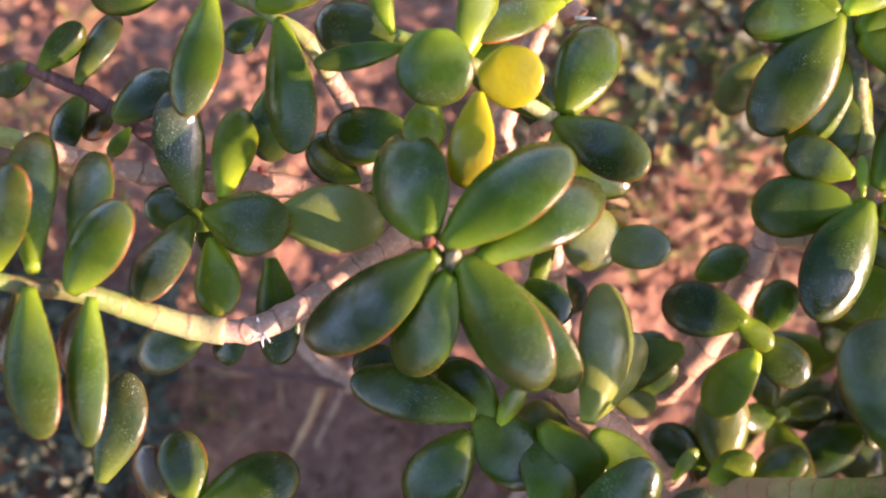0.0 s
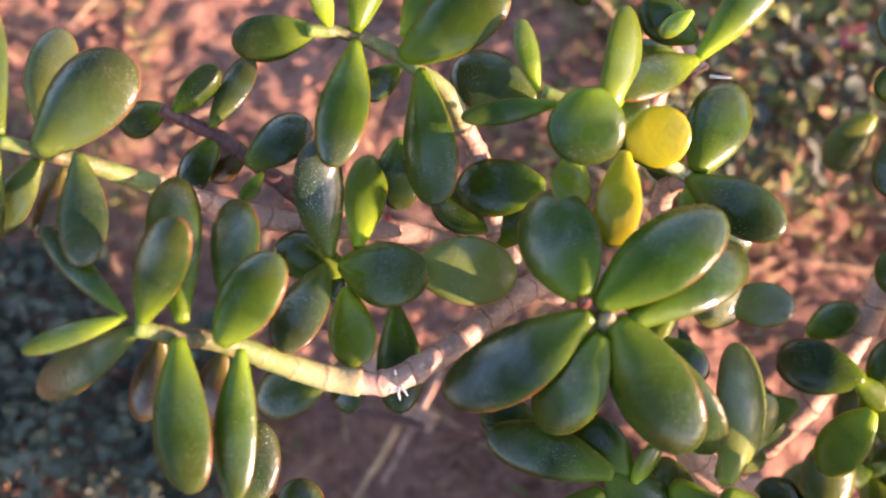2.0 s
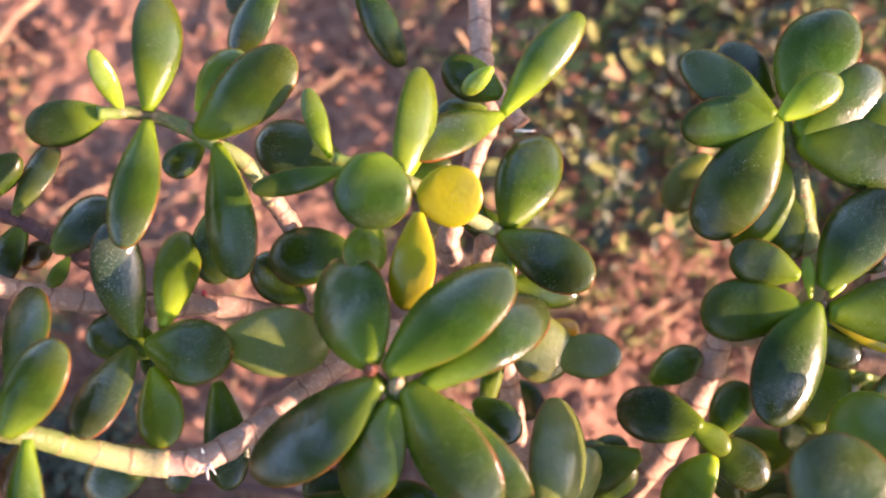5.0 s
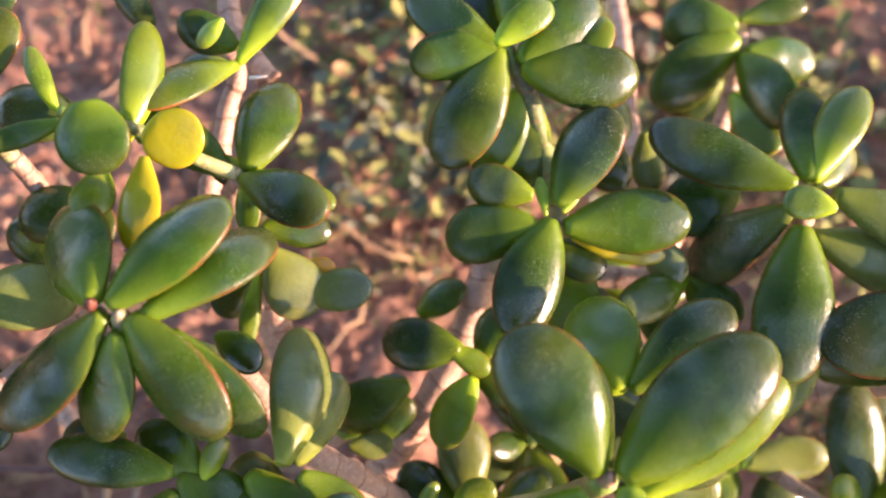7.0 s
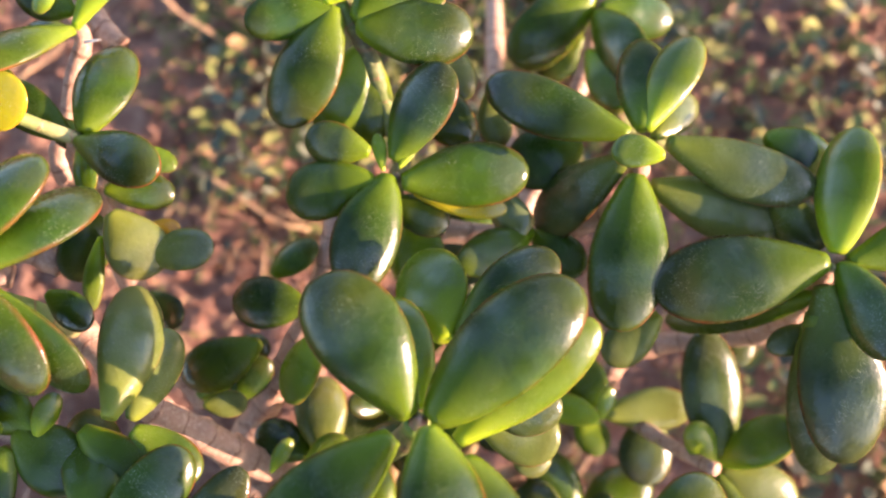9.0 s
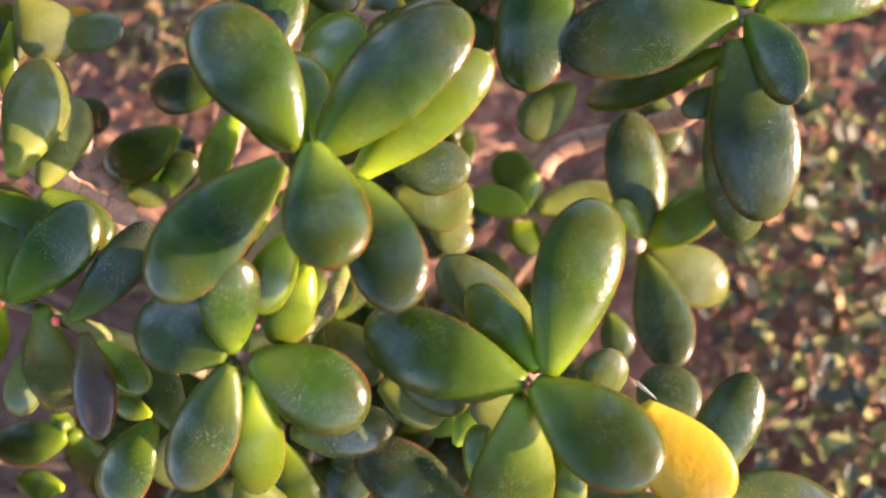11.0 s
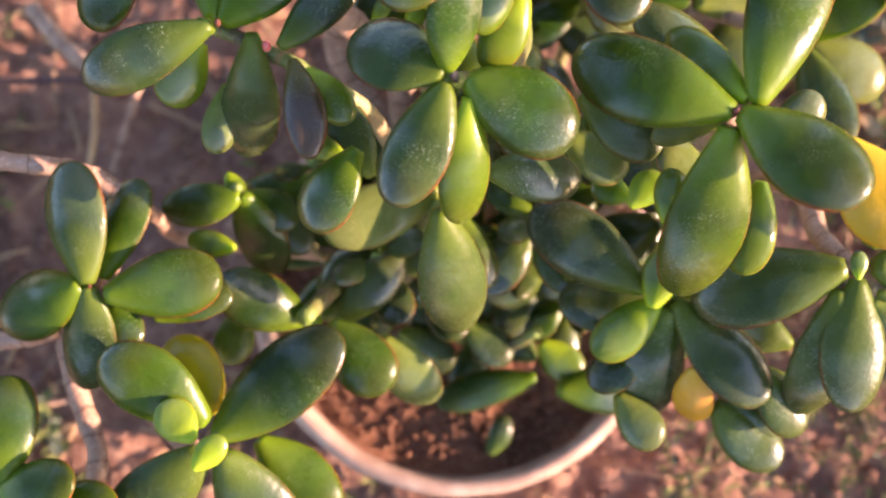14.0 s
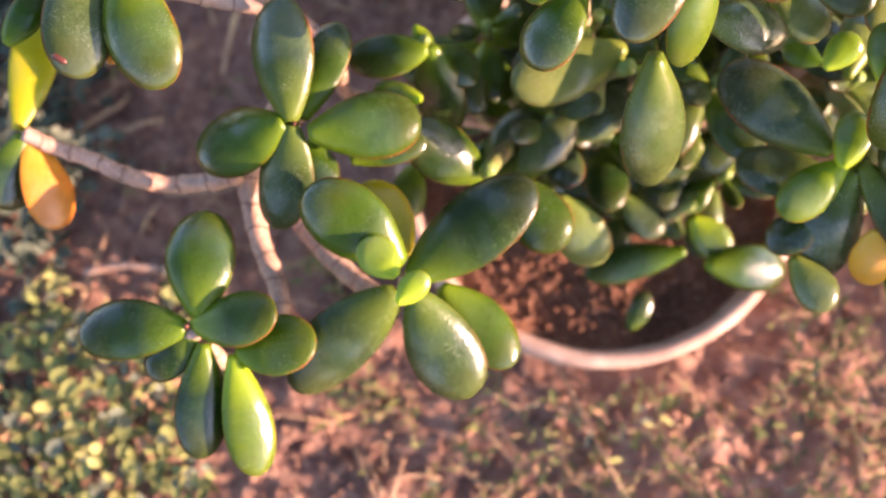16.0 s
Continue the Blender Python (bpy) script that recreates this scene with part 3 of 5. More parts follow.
leaf(b, (-0.1528, 0.0629, 0.3050), (-0.1636, 0.0346, 0.2870), 0.0165, (-0.27, -0.09, 0.96), "r")
leaf(b, (-0.1433, 0.0610, 0.3211), (-0.1352, 0.0091, 0.3195), 0.0199, (-0.11, 0.05, 0.99), "v")
leaf(b, (-0.1216, 0.0579, 0.3210), (-0.1218, 0.0067, 0.3133), 0.0152, (-0.06, 0.06, 1.00), "v")
leaf(b, (-0.1309, 0.0582, 0.3000), (-0.1404, 0.0334, 0.2830), 0.0153, (-0.31, -0.08, 0.95), "r")
leaf(b, (-0.1280, -0.0054, 0.2772), (-0.1193, 0.0354, 0.2809), 0.0209, (-0.04, -0.08, 1.00), "k")
b = branch("wood", 0.0045, 0.006, [(-0.0841, 0.0502, 0.2860), (-0.0695, 0.0517, 0.2840), (-0.0501, 0.0641, 0.2750), (-0.0293, 0.0829, 0.2650), (-0.0119, 0.0952, 0.2550), (0.0063, 0.1037, 0.2450), (0.0237, 0.0951, 0.2400)])
leaf(b, (0.0116, 0.0188, 0.2907), (-0.0345, 0.0321, 0.2864), 0.0202, (-0.14, -0.17, 0.98), "g")
leaf(b, (0.0130, 0.0193, 0.2780), (0.0380, -0.0052, 0.2689), 0.0265, (0.19, -0.17, 0.97), "g")
leaf(b, (0.0102, 0.0130, 0.2767), (-0.0116, -0.0154, 0.2667), 0.0243, (-0.19, -0.20, 0.96), "g")
leaf(b, (0.0376, 0.0162, 0.2774), (0.0595, -0.0101, 0.2680), 0.0245, (-0.16, -0.45, 0.88), "v")
leaf(b, (0.0568, 0.0130, 0.2767), (0.0788, -0.0090, 0.2686), 0.0212, (0.17, -0.19, 0.97), "v")
leaf(b, (-0.0105, 0.0371, 0.2670), (-0.0357, 0.0416, 0.2620), 0.0170, (0.06, 0.14, 0.99), "g")
leaf(b, (0.0525, 0.0161, 0.2930), (0.0643, 0.0694, 0.2772), 0.0252, (0.29, -0.38, 0.88), "w")
leaf(b, (0.0556, 0.0175, 0.2725), (0.0759, 0.0499, 0.2782), 0.0192, (0.32, -0.36, 0.88), "w")
leaf(b, (0.0314, 0.0689, 0.2894), (0.0469, 0.0536, 0.2874), 0.0146, (-0.01, -0.38, 0.93), "g")
leaf(b, (0.0205, 0.0193, 0.2784), (-0.0029, 0.0381, 0.2770), 0.0209, (-0.15, -0.21, 0.97), "v")
leaf(b, (0.0211, 0.0157, 0.2799), (0.0307, 0.0308, 0.2824), 0.0103, (0.43, -0.40, 0.81), "b")
leaf(b, (-0.1007, -0.0151, 0.2424), (-0.1092, 0.0145, 0.2447), 0.0197, (0.15, -0.04, 0.99), "v")
leaf(b, (-0.1156, -0.0143, 0.2373), (-0.1227, 0.0091, 0.2392), 0.0172, (-0.36, 0.03, 0.93), "r")
leaf(b, (-0.0973, -0.0139, 0.2426), (-0.0586, -0.0010, 0.2409), 0.0252, (-0.03, 0.21, 0.98), "g")
b = branch("green", 0.0024, 0.004, [(-0.2106, 0.1287, 0.3230), (-0.1981, 0.1269, 0.3180), (-0.1861, 0.1259, 0.3100), (-0.1740, 0.1243, 0.3000), (-0.1612, 0.1230, 0.2900)])
leaf(b, (-0.1968, 0.1252, 0.3224), (-0.1670, 0.1606, 0.3262), 0.0293, (-0.09, -0.21, 0.97), "k")
leaf(b, (-0.2072, 0.1442, 0.2920), (-0.2028, 0.1832, 0.2960), 0.0203, (0.05, -0.34, 0.94), "w")
leaf(b, (-0.2102, 0.1309, 0.3236), (-0.2198, 0.1805, 0.3308), 0.0159, (-0.01, -0.35, 0.94), "k")
leaf(b, (-0.2125, 0.1269, 0.3225), (-0.2223, 0.0817, 0.3039), 0.0163, (0.06, -0.39, 0.92), "v")
leaf(b, (-0.1986, 0.1252, 0.3150), (-0.2206, 0.0998, 0.2980), 0.0154, (0.04, -0.25, 0.97), "k")
leaf(b, (-0.1828, 0.1249, 0.3223), (-0.1765, 0.0841, 0.3252), 0.0185, (-0.07, -0.24, 0.97), "k")
leaf(b, (-0.1913, 0.1235, 0.3090), (-0.2022, 0.0991, 0.2988), 0.0112, (-0.29, -0.25, 0.92), "r")
leaf(b, (-0.2130, 0.1305, 0.3232), (-0.2383, 0.1376, 0.3224), 0.0112, (0.45, -0.25, 0.86), "l")
b = branch("wood", 0.004, 0.0052, [(-0.1632, 0.1231, 0.2910), (-0.1454, 0.1197, 0.2800), (-0.1244, 0.1167, 0.2700), (-0.1021, 0.1144, 0.2650), (-0.0747, 0.1151, 0.2600), (-0.0490, 0.1106, 0.2550), (-0.0227, 0.1004, 0.2480), (0.0021, 0.0924, 0.2400)])
leaf(b, (-0.0960, 0.0982, 0.2853), (-0.1008, 0.1381, 0.3068), 0.0197, (0.32, -0.42, 0.85), "k")
leaf(b, (-0.0853, 0.1016, 0.2864), (-0.0817, 0.1437, 0.2691), 0.0178, (0.34, 0.33, 0.88), "b")
leaf(b, (-0.0917, 0.0953, 0.2846), (-0.0579, 0.0889, 0.2929), 0.0252, (-0.25, -0.07, 0.97), "v")
leaf(b, (-0.0977, 0.0940, 0.2841), (-0.1096, 0.0589, 0.3027), 0.0199, (-0.21, -0.15, 0.97), "k")
leaf(b, (-0.0894, 0.0864, 0.2822), (-0.0833, 0.0559, 0.2875), 0.0183, (-0.12, 0.15, 0.98), "b")
leaf(b, (-0.0654, 0.0948, 0.2845), (-0.0231, 0.0942, 0.2770), 0.0273, (-0.49, -0.08, 0.87), "w")
leaf(b, (-0.0910, 0.0959, 0.2665), (-0.1192, 0.1043, 0.2709), 0.0199, (-0.02, 0.13, 0.99), "v")
leaf(b, (-0.0948, 0.1046, 0.2559), (-0.0953, 0.0856, 0.2544), 0.0131, (0.30, -0.36, 0.88), "g")
leaf(b, (-0.0706, 0.0842, 0.2560), (-0.0678, 0.0415, 0.2440), 0.0197, (-0.20, -0.10, 0.98), "g")
leaf(b, (-0.0961, 0.0567, 0.2520), (-0.1275, 0.0441, 0.2380), 0.0230, (-0.20, 0.02, 0.98), "k")
leaf(b, (-0.0810, 0.0572, 0.2500), (-0.0942, 0.0436, 0.2380), 0.0145, (-0.16, -0.07, 0.98), "k")
leaf(b, (-0.0133, 0.1287, 0.2850), (-0.0474, 0.1298, 0.2720), 0.0237, (-0.28, -0.16, 0.95), "g")
leaf(b, (-0.0306, 0.1097, 0.2566), (-0.0130, 0.1343, 0.2686), 0.0217, (-0.22, 0.01, 0.98), "g")
leaf(b, (-0.0708, 0.1506, 0.2727), (-0.0703, 0.1227, 0.2634), 0.0191, (-0.08, -0.37, 0.93), "g")
leaf(b, (-0.0314, 0.1169, 0.2602), (-0.0557, 0.1327, 0.2608), 0.0206, (-0.08, -0.17, 0.98), "v")
b = branch("red", 0.0024, 0.0038, [(-0.1635, 0.1537, 0.2900), (-0.1532, 0.1503, 0.2850), (-0.1426, 0.1466, 0.2800), (-0.1294, 0.1387, 0.2750), (-0.1138, 0.1280, 0.2680), (-0.0978, 0.1167, 0.2620)])
leaf(b, (-0.1625, 0.1557, 0.2850), (-0.1830, 0.1515, 0.2750), 0.0149, (0.13, -0.11, 0.98), "g")
leaf(b, (-0.1589, 0.1528, 0.2884), (-0.1418, 0.1707, 0.2926), 0.0127, (0.38, -0.51, 0.77), "v")
leaf(b, (-0.1441, 0.1478, 0.2872), (-0.1306, 0.1781, 0.2855), 0.0132, (-0.24, -0.34, 0.91), "k")
leaf(b, (-0.1424, 0.1467, 0.2800), (-0.1574, 0.1259, 0.2680), 0.0143, (-0.12, -0.28, 0.95), "g")
leaf(b, (-0.1294, 0.1338, 0.2840), (-0.1060, 0.1515, 0.2880), 0.0192, (-0.28, -0.20, 0.94), "k")
leaf(b, (-0.1324, 0.1390, 0.2770), (-0.1474, 0.1325, 0.2680), 0.0106, (-0.04, -0.28, 0.96), "r")
leaf(b, (-0.1234, 0.1312, 0.2831), (-0.1322, 0.1204, 0.2792), 0.0067, (0.04, -0.46, 0.89), "b")
b = branch("green", 0.0024, 0.0036, [(-0.1057, 0.1786, 0.3120), (-0.0953, 0.1804, 0.3080), (-0.0868, 0.1799, 0.3050), (-0.0758, 0.1762, 0.3020), (-0.0648, 0.1702, 0.3000), (-0.0525, 0.1622, 0.2950), (-0.0440, 0.1510, 0.2830)])
leaf(b, (-0.1034, 0.1803, 0.3091), (-0.1347, 0.1754, 0.3052), 0.0177, (-0.04, -0.45, 0.89), "v")
leaf(b, (-0.0974, 0.1808, 0.3094), (-0.1035, 0.1964, 0.3297), 0.0088, (0.22, -0.74, 0.64), "l")
leaf(b, (-0.0877, 0.1800, 0.3094), (-0.0837, 0.2262, 0.3164), 0.0192, (0.37, -0.17, 0.91), "v")
leaf(b, (-0.0877, 0.1763, 0.3083), (-0.0945, 0.1259, 0.3117), 0.0199, (-0.19, -0.33, 0.92), "v")
leaf(b, (-0.0703, 0.1729, 0.3018), (-0.0315, 0.1974, 0.3185), 0.0260, (-0.33, -0.30, 0.89), "v")
leaf(b, (-0.0694, 0.1807, 0.3039), (-0.0522, 0.2044, 0.3072), 0.0207, (-0.15, -0.03, 0.99), "b")
leaf(b, (-0.0628, 0.1693, 0.3005), (-0.0553, 0.1170, 0.2945), 0.0224, (-0.35, -0.29, 0.89), "v")
leaf(b, (-0.0707, 0.1752, 0.2880), (-0.0869, 0.1641, 0.2839), 0.0131, (-0.04, -0.42, 0.91), "v")
b = branch("wood", 0.0038, 0.0046, [(-0.0449, 0.1526, 0.2840), (-0.0377, 0.1417, 0.2750), (-0.0337, 0.1294, 0.2680), (-0.0286, 0.1129, 0.2570), (-0.0191, 0.1004, 0.2480)])
b = branch("green", 0.0024, 0.003, [(-0.0174, 0.1566, 0.3150), (-0.0022, 0.1518, 0.3120), (0.0109, 0.1492, 0.3050), (0.0263, 0.1431, 0.2900), (0.0448, 0.1355, 0.2800)])
leaf(b, (-0.0188, 0.1579, 0.3116), (-0.0266, 0.1828, 0.3197), 0.0088, (0.15, -0.26, 0.95), "b")
leaf(b, (-0.0127, 0.1502, 0.3200), (-0.0477, 0.1457, 0.3140), 0.0097, (-0.08, -0.51, 0.85), "v")
leaf(b, (-0.0037, 0.1526, 0.3300), (-0.0016, 0.1277, 0.3180), 0.0283, (-0.07, -0.45, 0.89), "g")
leaf(b, (0.0051, 0.1460, 0.3050), (0.0163, 0.1947, 0.3080), 0.0170, (0.36, -0.44, 0.82), "b")
leaf(b, (-0.0165, 0.1636, 0.2873), (-0.0504, 0.1769, 0.2862), 0.0254, (-0.05, -0.04, 1.00), "k")
leaf(b, (0.0066, 0.1505, 0.2934), (0.0261, 0.1600, 0.2979), 0.0147, (0.24, -0.50, 0.83), "g")
leaf(b, (-0.0042, 0.1352, 0.3059), (-0.0090, 0.1119, 0.3177), 0.0165, (0.32, 0.38, 0.87), "b")
leaf(b, (0.0133, 0.1399, 0.3120), (0.0366, 0.1419, 0.3170), 0.0230, (-0.32, -0.39, 0.87), "y")
leaf(b, (0.0131, 0.1352, 0.3124), (0.0076, 0.0987, 0.3129), 0.0171, (-0.19, 0.07, 0.98), "y")
leaf(b, (0.0477, 0.1368, 0.2816), (0.0663, 0.1764, 0.2766), 0.0256, (0.07, 0.09, 0.99), "g")
leaf(b, (0.0447, 0.1345, 0.2810), (0.0787, 0.1114, 0.2909), 0.0224, (-0.31, -0.04, 0.95), "g")
leaf(b, (0.0481, 0.1372, 0.2670), (0.0311, 0.1482, 0.2693), 0.0133, (-0.24, -0.40, 0.88), "g")
leaf(b, (0.0458, 0.1334, 0.2807), (0.0448, 0.1131, 0.2726), 0.0110, (-0.25, -0.35, 0.90), "b")
leaf(b, (0.0680, 0.1320, 0.2700), (0.0812, 0.1231, 0.2650), 0.0103, (0.17, -0.07, 0.98), "b")
leaf(b, (0.0408, 0.1382, 0.2755), (0.0064, 0.1682, 0.2767), 0.0199, (-0.23, -0.30, 0.93), "g")
b = branch("wood", 0.004, 0.0055, [(0.0448, 0.1355, 0.2800), (0.0392, 0.1324, 0.2600), (0.0453, 0.1061, 0.2350), (0.0496, 0.0861, 0.2200), (0.0539, 0.0607, 0.2000), (0.0690, 0.0359, 0.1800)])
leaf(b, (0.0520, 0.1068, 0.2655), (0.0679, 0.0807, 0.2552), 0.0266, (0.24, -0.23, 0.94), "w")
leaf(b, (0.0645, 0.0884, 0.2577), (0.0929, 0.0878, 0.2598), 0.0188, (0.07, -0.04, 1.00), "w")
leaf(b, (0.0663, 0.1041, 0.2521), (0.0776, 0.0995, 0.2500), 0.0081, (0.04, -0.33, 0.94), "o")
leaf(b, (0.0495, 0.1190, 0.2620), (0.0779, 0.1145, 0.2550), 0.0169, (0.05, -0.29, 0.96), "g")
leaf(b, (0.0411, 0.1178, 0.2447), (0.0278, 0.0864, 0.2420), 0.0235, (0.33, -0.50, 0.80), "g")
leaf(b, (0.0465, 0.0981, 0.2620), (0.0373, 0.0697, 0.2500), 0.0089, (0.21, -0.25, 0.95), "b")
leaf(b, (0.0703, 0.0346, 0.1994), (0.0923, 0.0563, 0.2077), 0.0210, (0.01, -0.18, 0.98), "g")
leaf(b, (0.0820, 0.0492, 0.1951), (0.1043, 0.0565, 0.1959), 0.0156, (0.03, -0.20, 0.98), "g")
leaf(b, (0.0853, 0.0302, 0.1994), (0.1041, 0.0468, 0.2065), 0.0172, (0.12, -0.29, 0.95), "g")
leaf(b, (0.0742, 0.0284, 0.2158), (0.0936, 0.0265, 0.2141), 0.0124, (0.07, -0.16, 0.98), "w")
leaf(b, (0.0468, 0.0882, 0.1971), (0.0650, 0.0716, 0.1983), 0.0168, (-0.03, -0.39, 0.92), "g")
leaf(b, (0.1034, 0.0502, 0.2276), (0.0668, 0.0403, 0.2180), 0.0235, (-0.13, -0.40, 0.91), "g")
b = branch("wood", 0.0035, 0.006, [(0.0396, 0.2040, 0.2650), (0.0453, 0.1909, 0.2620), (0.0392, 0.1800, 0.2550), (0.0315, 0.1580, 0.2450), (0.0254, 0.1418, 0.2400), (0.0349, 0.1263, 0.2250), (0.0409, 0.0993, 0.2000), (0.0461, 0.0749, 0.1800)])
leaf(b, (0.0477, 0.1828, 0.2856), (0.0106, 0.1593, 0.3067), 0.0193, (-0.49, -0.24, 0.84), "v")
leaf(b, (0.0485, 0.1918, 0.2846), (0.0253, 0.2050, 0.2894), 0.0180, (-0.26, -0.45, 0.86), "g")
leaf(b, (0.0484, 0.1833, 0.2860), (0.0817, 0.2216, 0.2957), 0.0164, (-0.01, -0.24, 0.97), "b")
leaf(b, (0.0447, 0.1996, 0.2950), (0.0328, 0.1919, 0.2880), 0.0081, (0.14, -0.22, 0.97), "l")
leaf(b, (0.0430, 0.1902, 0.2725), (0.0220, 0.1895, 0.2722), 0.0139, (-0.14, -0.08, 0.99), "v")
b = branch("wood", 0.0045, 0.0055, [(0.0258, 0.2787, 0.2650), (0.0352, 0.2634, 0.2600), (0.0429, 0.2549, 0.2580), (0.0429, 0.2311, 0.2560), (0.0448, 0.2140, 0.2520), (0.0579, 0.1911, 0.2500)])
leaf(b, (-0.0432, 0.2571, 0.2758), (-0.0632, 0.2222, 0.2658), 0.0174, (-0.14, -0.19, 0.97), "g")
leaf(b, (-0.0484, 0.2683, 0.2611), (-0.0657, 0.2460, 0.2565), 0.0192, (0.18, -0.52, 0.84), "g")
leaf(b, (-0.0112, 0.2630, 0.2695), (0.0084, 0.2182, 0.2577), 0.0152, (-0.20, -0.35, 0.91), "g")
b = branch("wood", 0.006, 0.009, [(0.0323, 0.0630, 0.2500), (0.0459, 0.0415, 0.2450), (0.0563, 0.0267, 0.2360), (0.0751, 0.0129, 0.2200), (0.0895, 0.0026, 0.2000), (0.1099, -0.0076, 0.1600), (0.1050, -0.0750, 0.0900), (0.1150, -0.0850, 0.0300)])
leaf(b, (0.1634, -0.0034, 0.3180), (0.1384, 0.0470, 0.3360), 0.0343, (-0.12, -0.23, 0.97), "g")
leaf(b, (0.1703, -0.0066, 0.3200), (0.2301, 0.0324, 0.3280), 0.0344, (-0.22, -0.11, 0.97), "g")
leaf(b, (0.1795, -0.0134, 0.3030), (0.2366, 0.0197, 0.3160), 0.0254, (0.08, -0.24, 0.97), "b")
leaf(b, (0.1699, 0.0013, 0.3000), (0.1626, 0.0459, 0.2920), 0.0214, (-0.13, -0.31, 0.94), "b")
leaf(b, (0.1564, -0.0104, 0.3260), (0.1050, -0.0472, 0.3180), 0.0310, (-0.01, -0.11, 0.99), "g")
leaf(b, (0.1688, -0.0104, 0.3360), (0.1694, -0.0552, 0.3410), 0.0294, (0.09, -0.15, 0.98), "v")
leaf(b, (0.1792, -0.0208, 0.3240), (0.1895, -0.0691, 0.3200), 0.0273, (-0.05, -0.09, 0.99), "g")
leaf(b, (0.1538, -0.0332, 0.3140), (0.1373, -0.0566, 0.3020), 0.0179, (0.31, -0.22, 0.92), "b")
leaf(b, (0.1578, -0.0430, 0.3020), (0.1400, -0.0666, 0.2900), 0.0171, (0.21, -0.18, 0.96), "b")
leaf(b, (0.1938, 0.0050, 0.2640), (0.2259, -0.0042, 0.2620), 0.0232, (0.26, -0.45, 0.85), "k")
leaf(b, (0.1936, -0.0052, 0.2500), (0.2250, -0.0150, 0.2450), 0.0247, (0.27, -0.42, 0.87), "w")
b = branch("wood", 0.006, 0.009, [(0.1505, 0.1155, 0.2250), (0.1426, 0.0963, 0.2200), (0.1331, 0.0757, 0.2100), (0.1147, 0.0489, 0.1950), (0.0949, 0.0273, 0.1750), (0.0827, 0.0091, 0.1500), (0.1200, -0.0400, 0.1000), (0.1200, -0.0800, 0.0300)])
leaf(b, (0.1275, 0.0597, 0.2416), (0.0943, 0.0708, 0.2309), 0.0237, (-0.35, -0.06, 0.94), "g")
leaf(b, (0.1224, 0.0609, 0.2432), (0.1383, 0.0490, 0.2378), 0.0112, (0.08, -0.32, 0.94), "b")
leaf(b, (0.1357, 0.0560, 0.2278), (0.1501, 0.0782, 0.2322), 0.0173, (-0.31, 0.08, 0.95), "g")
leaf(b, (0.1330, 0.0548, 0.2251), (0.1577, 0.0370, 0.2214), 0.0203, (0.11, -0.27, 0.96), "g")
leaf(b, (0.1311, 0.0476, 0.2398), (0.1126, 0.0215, 0.2286), 0.0209, (-0.53, 0.02, 0.85), "b")
leaf(b, (0.1117, 0.0817, 0.2213), (0.1342, 0.0939, 0.2235), 0.0166, (-0.13, 0.20, 0.97), "g")
leaf(b, (0.1817, 0.0271, 0.2880), (0.1790, 0.0675, 0.2758), 0.0310, (-0.35, 0.25, 0.90), "b")
leaf(b, (0.1861, 0.0273, 0.2883), (0.2296, 0.0531, 0.2958), 0.0243, (-0.14, -0.05, 0.99), "g")
leaf(b, (0.1245, -0.0022, 0.1988), (0.1260, 0.0352, 0.2047), 0.0246, (-0.02, -0.16, 0.99), "w")
leaf(b, (0.1182, 0.0006, 0.1937), (0.0939, 0.0158, 0.1993), 0.0195, (-0.09, -0.09, 0.99), "g")
leaf(b, (0.1157, -0.0052, 0.2103), (0.1360, 0.0033, 0.2113), 0.0157, (0.02, -0.17, 0.98), "b")
leaf(b, (0.1382, -0.0064, 0.1963), (0.1624, 0.0066, 0.2009), 0.0181, (-0.17, 0.17, 0.97), "g")
leaf(b, (0.0998, -0.0057, 0.2109), (0.1108, 0.0079, 0.2125), 0.0077, (0.22, -0.31, 0.93), "l")
b = branch("green", 0.004, 0.005, [(0.1596, 0.1787, 0.2850), (0.1677, 0.1653, 0.2750), (0.1734, 0.1423, 0.2620), (0.1773, 0.1176, 0.2560), (0.1731, 0.1072, 0.2500), (0.1658, 0.0996, 0.2350), (0.1458, 0.1007, 0.2220)])
leaf(b, (0.1567, 0.1771, 0.2893), (0.1220, 0.2040, 0.2905), 0.0211, (-0.06, -0.13, 0.99), "g")
leaf(b, (0.1567, 0.1747, 0.2882), (0.1192, 0.1744, 0.2875), 0.0216, (-0.01, -0.61, 0.80), "g")
leaf(b, (0.1581, 0.1766, 0.2879), (0.1277, 0.1334, 0.2693), 0.0291, (-0.20, -0.29, 0.94), "v")
leaf(b, (0.1541, 0.1712, 0.3027), (0.1795, 0.1861, 0.3034), 0.0147, (0.07, -0.16, 0.98), "b")
leaf(b, (0.1654, 0.1692, 0.2868), (0.2031, 0.1936, 0.2885), 0.0274, (0.21, -0.38, 0.90), "g")
leaf(b, (0.1623, 0.1825, 0.2903), (0.1895, 0.2186, 0.2948), 0.0318, (-0.12, -0.04, 0.99), "g")
leaf(b, (0.1699, 0.1618, 0.2669), (0.1600, 0.1249, 0.2522), 0.0279, (-0.39, -0.25, 0.89), "b")
leaf(b, (0.1615, 0.1902, 0.2764), (0.1401, 0.2113, 0.2815), 0.0199, (-0.18, -0.25, 0.95), "g")
leaf(b, (0.1838, 0.1646, 0.2824), (0.2052, 0.1848, 0.2886), 0.0198, (-0.19, 0.10, 0.98), "b")
leaf(b, (0.1486, 0.1857, 0.2203), (0.1294, 0.1624, 0.2100), 0.0210, (0.06, -0.48, 0.88), "w")
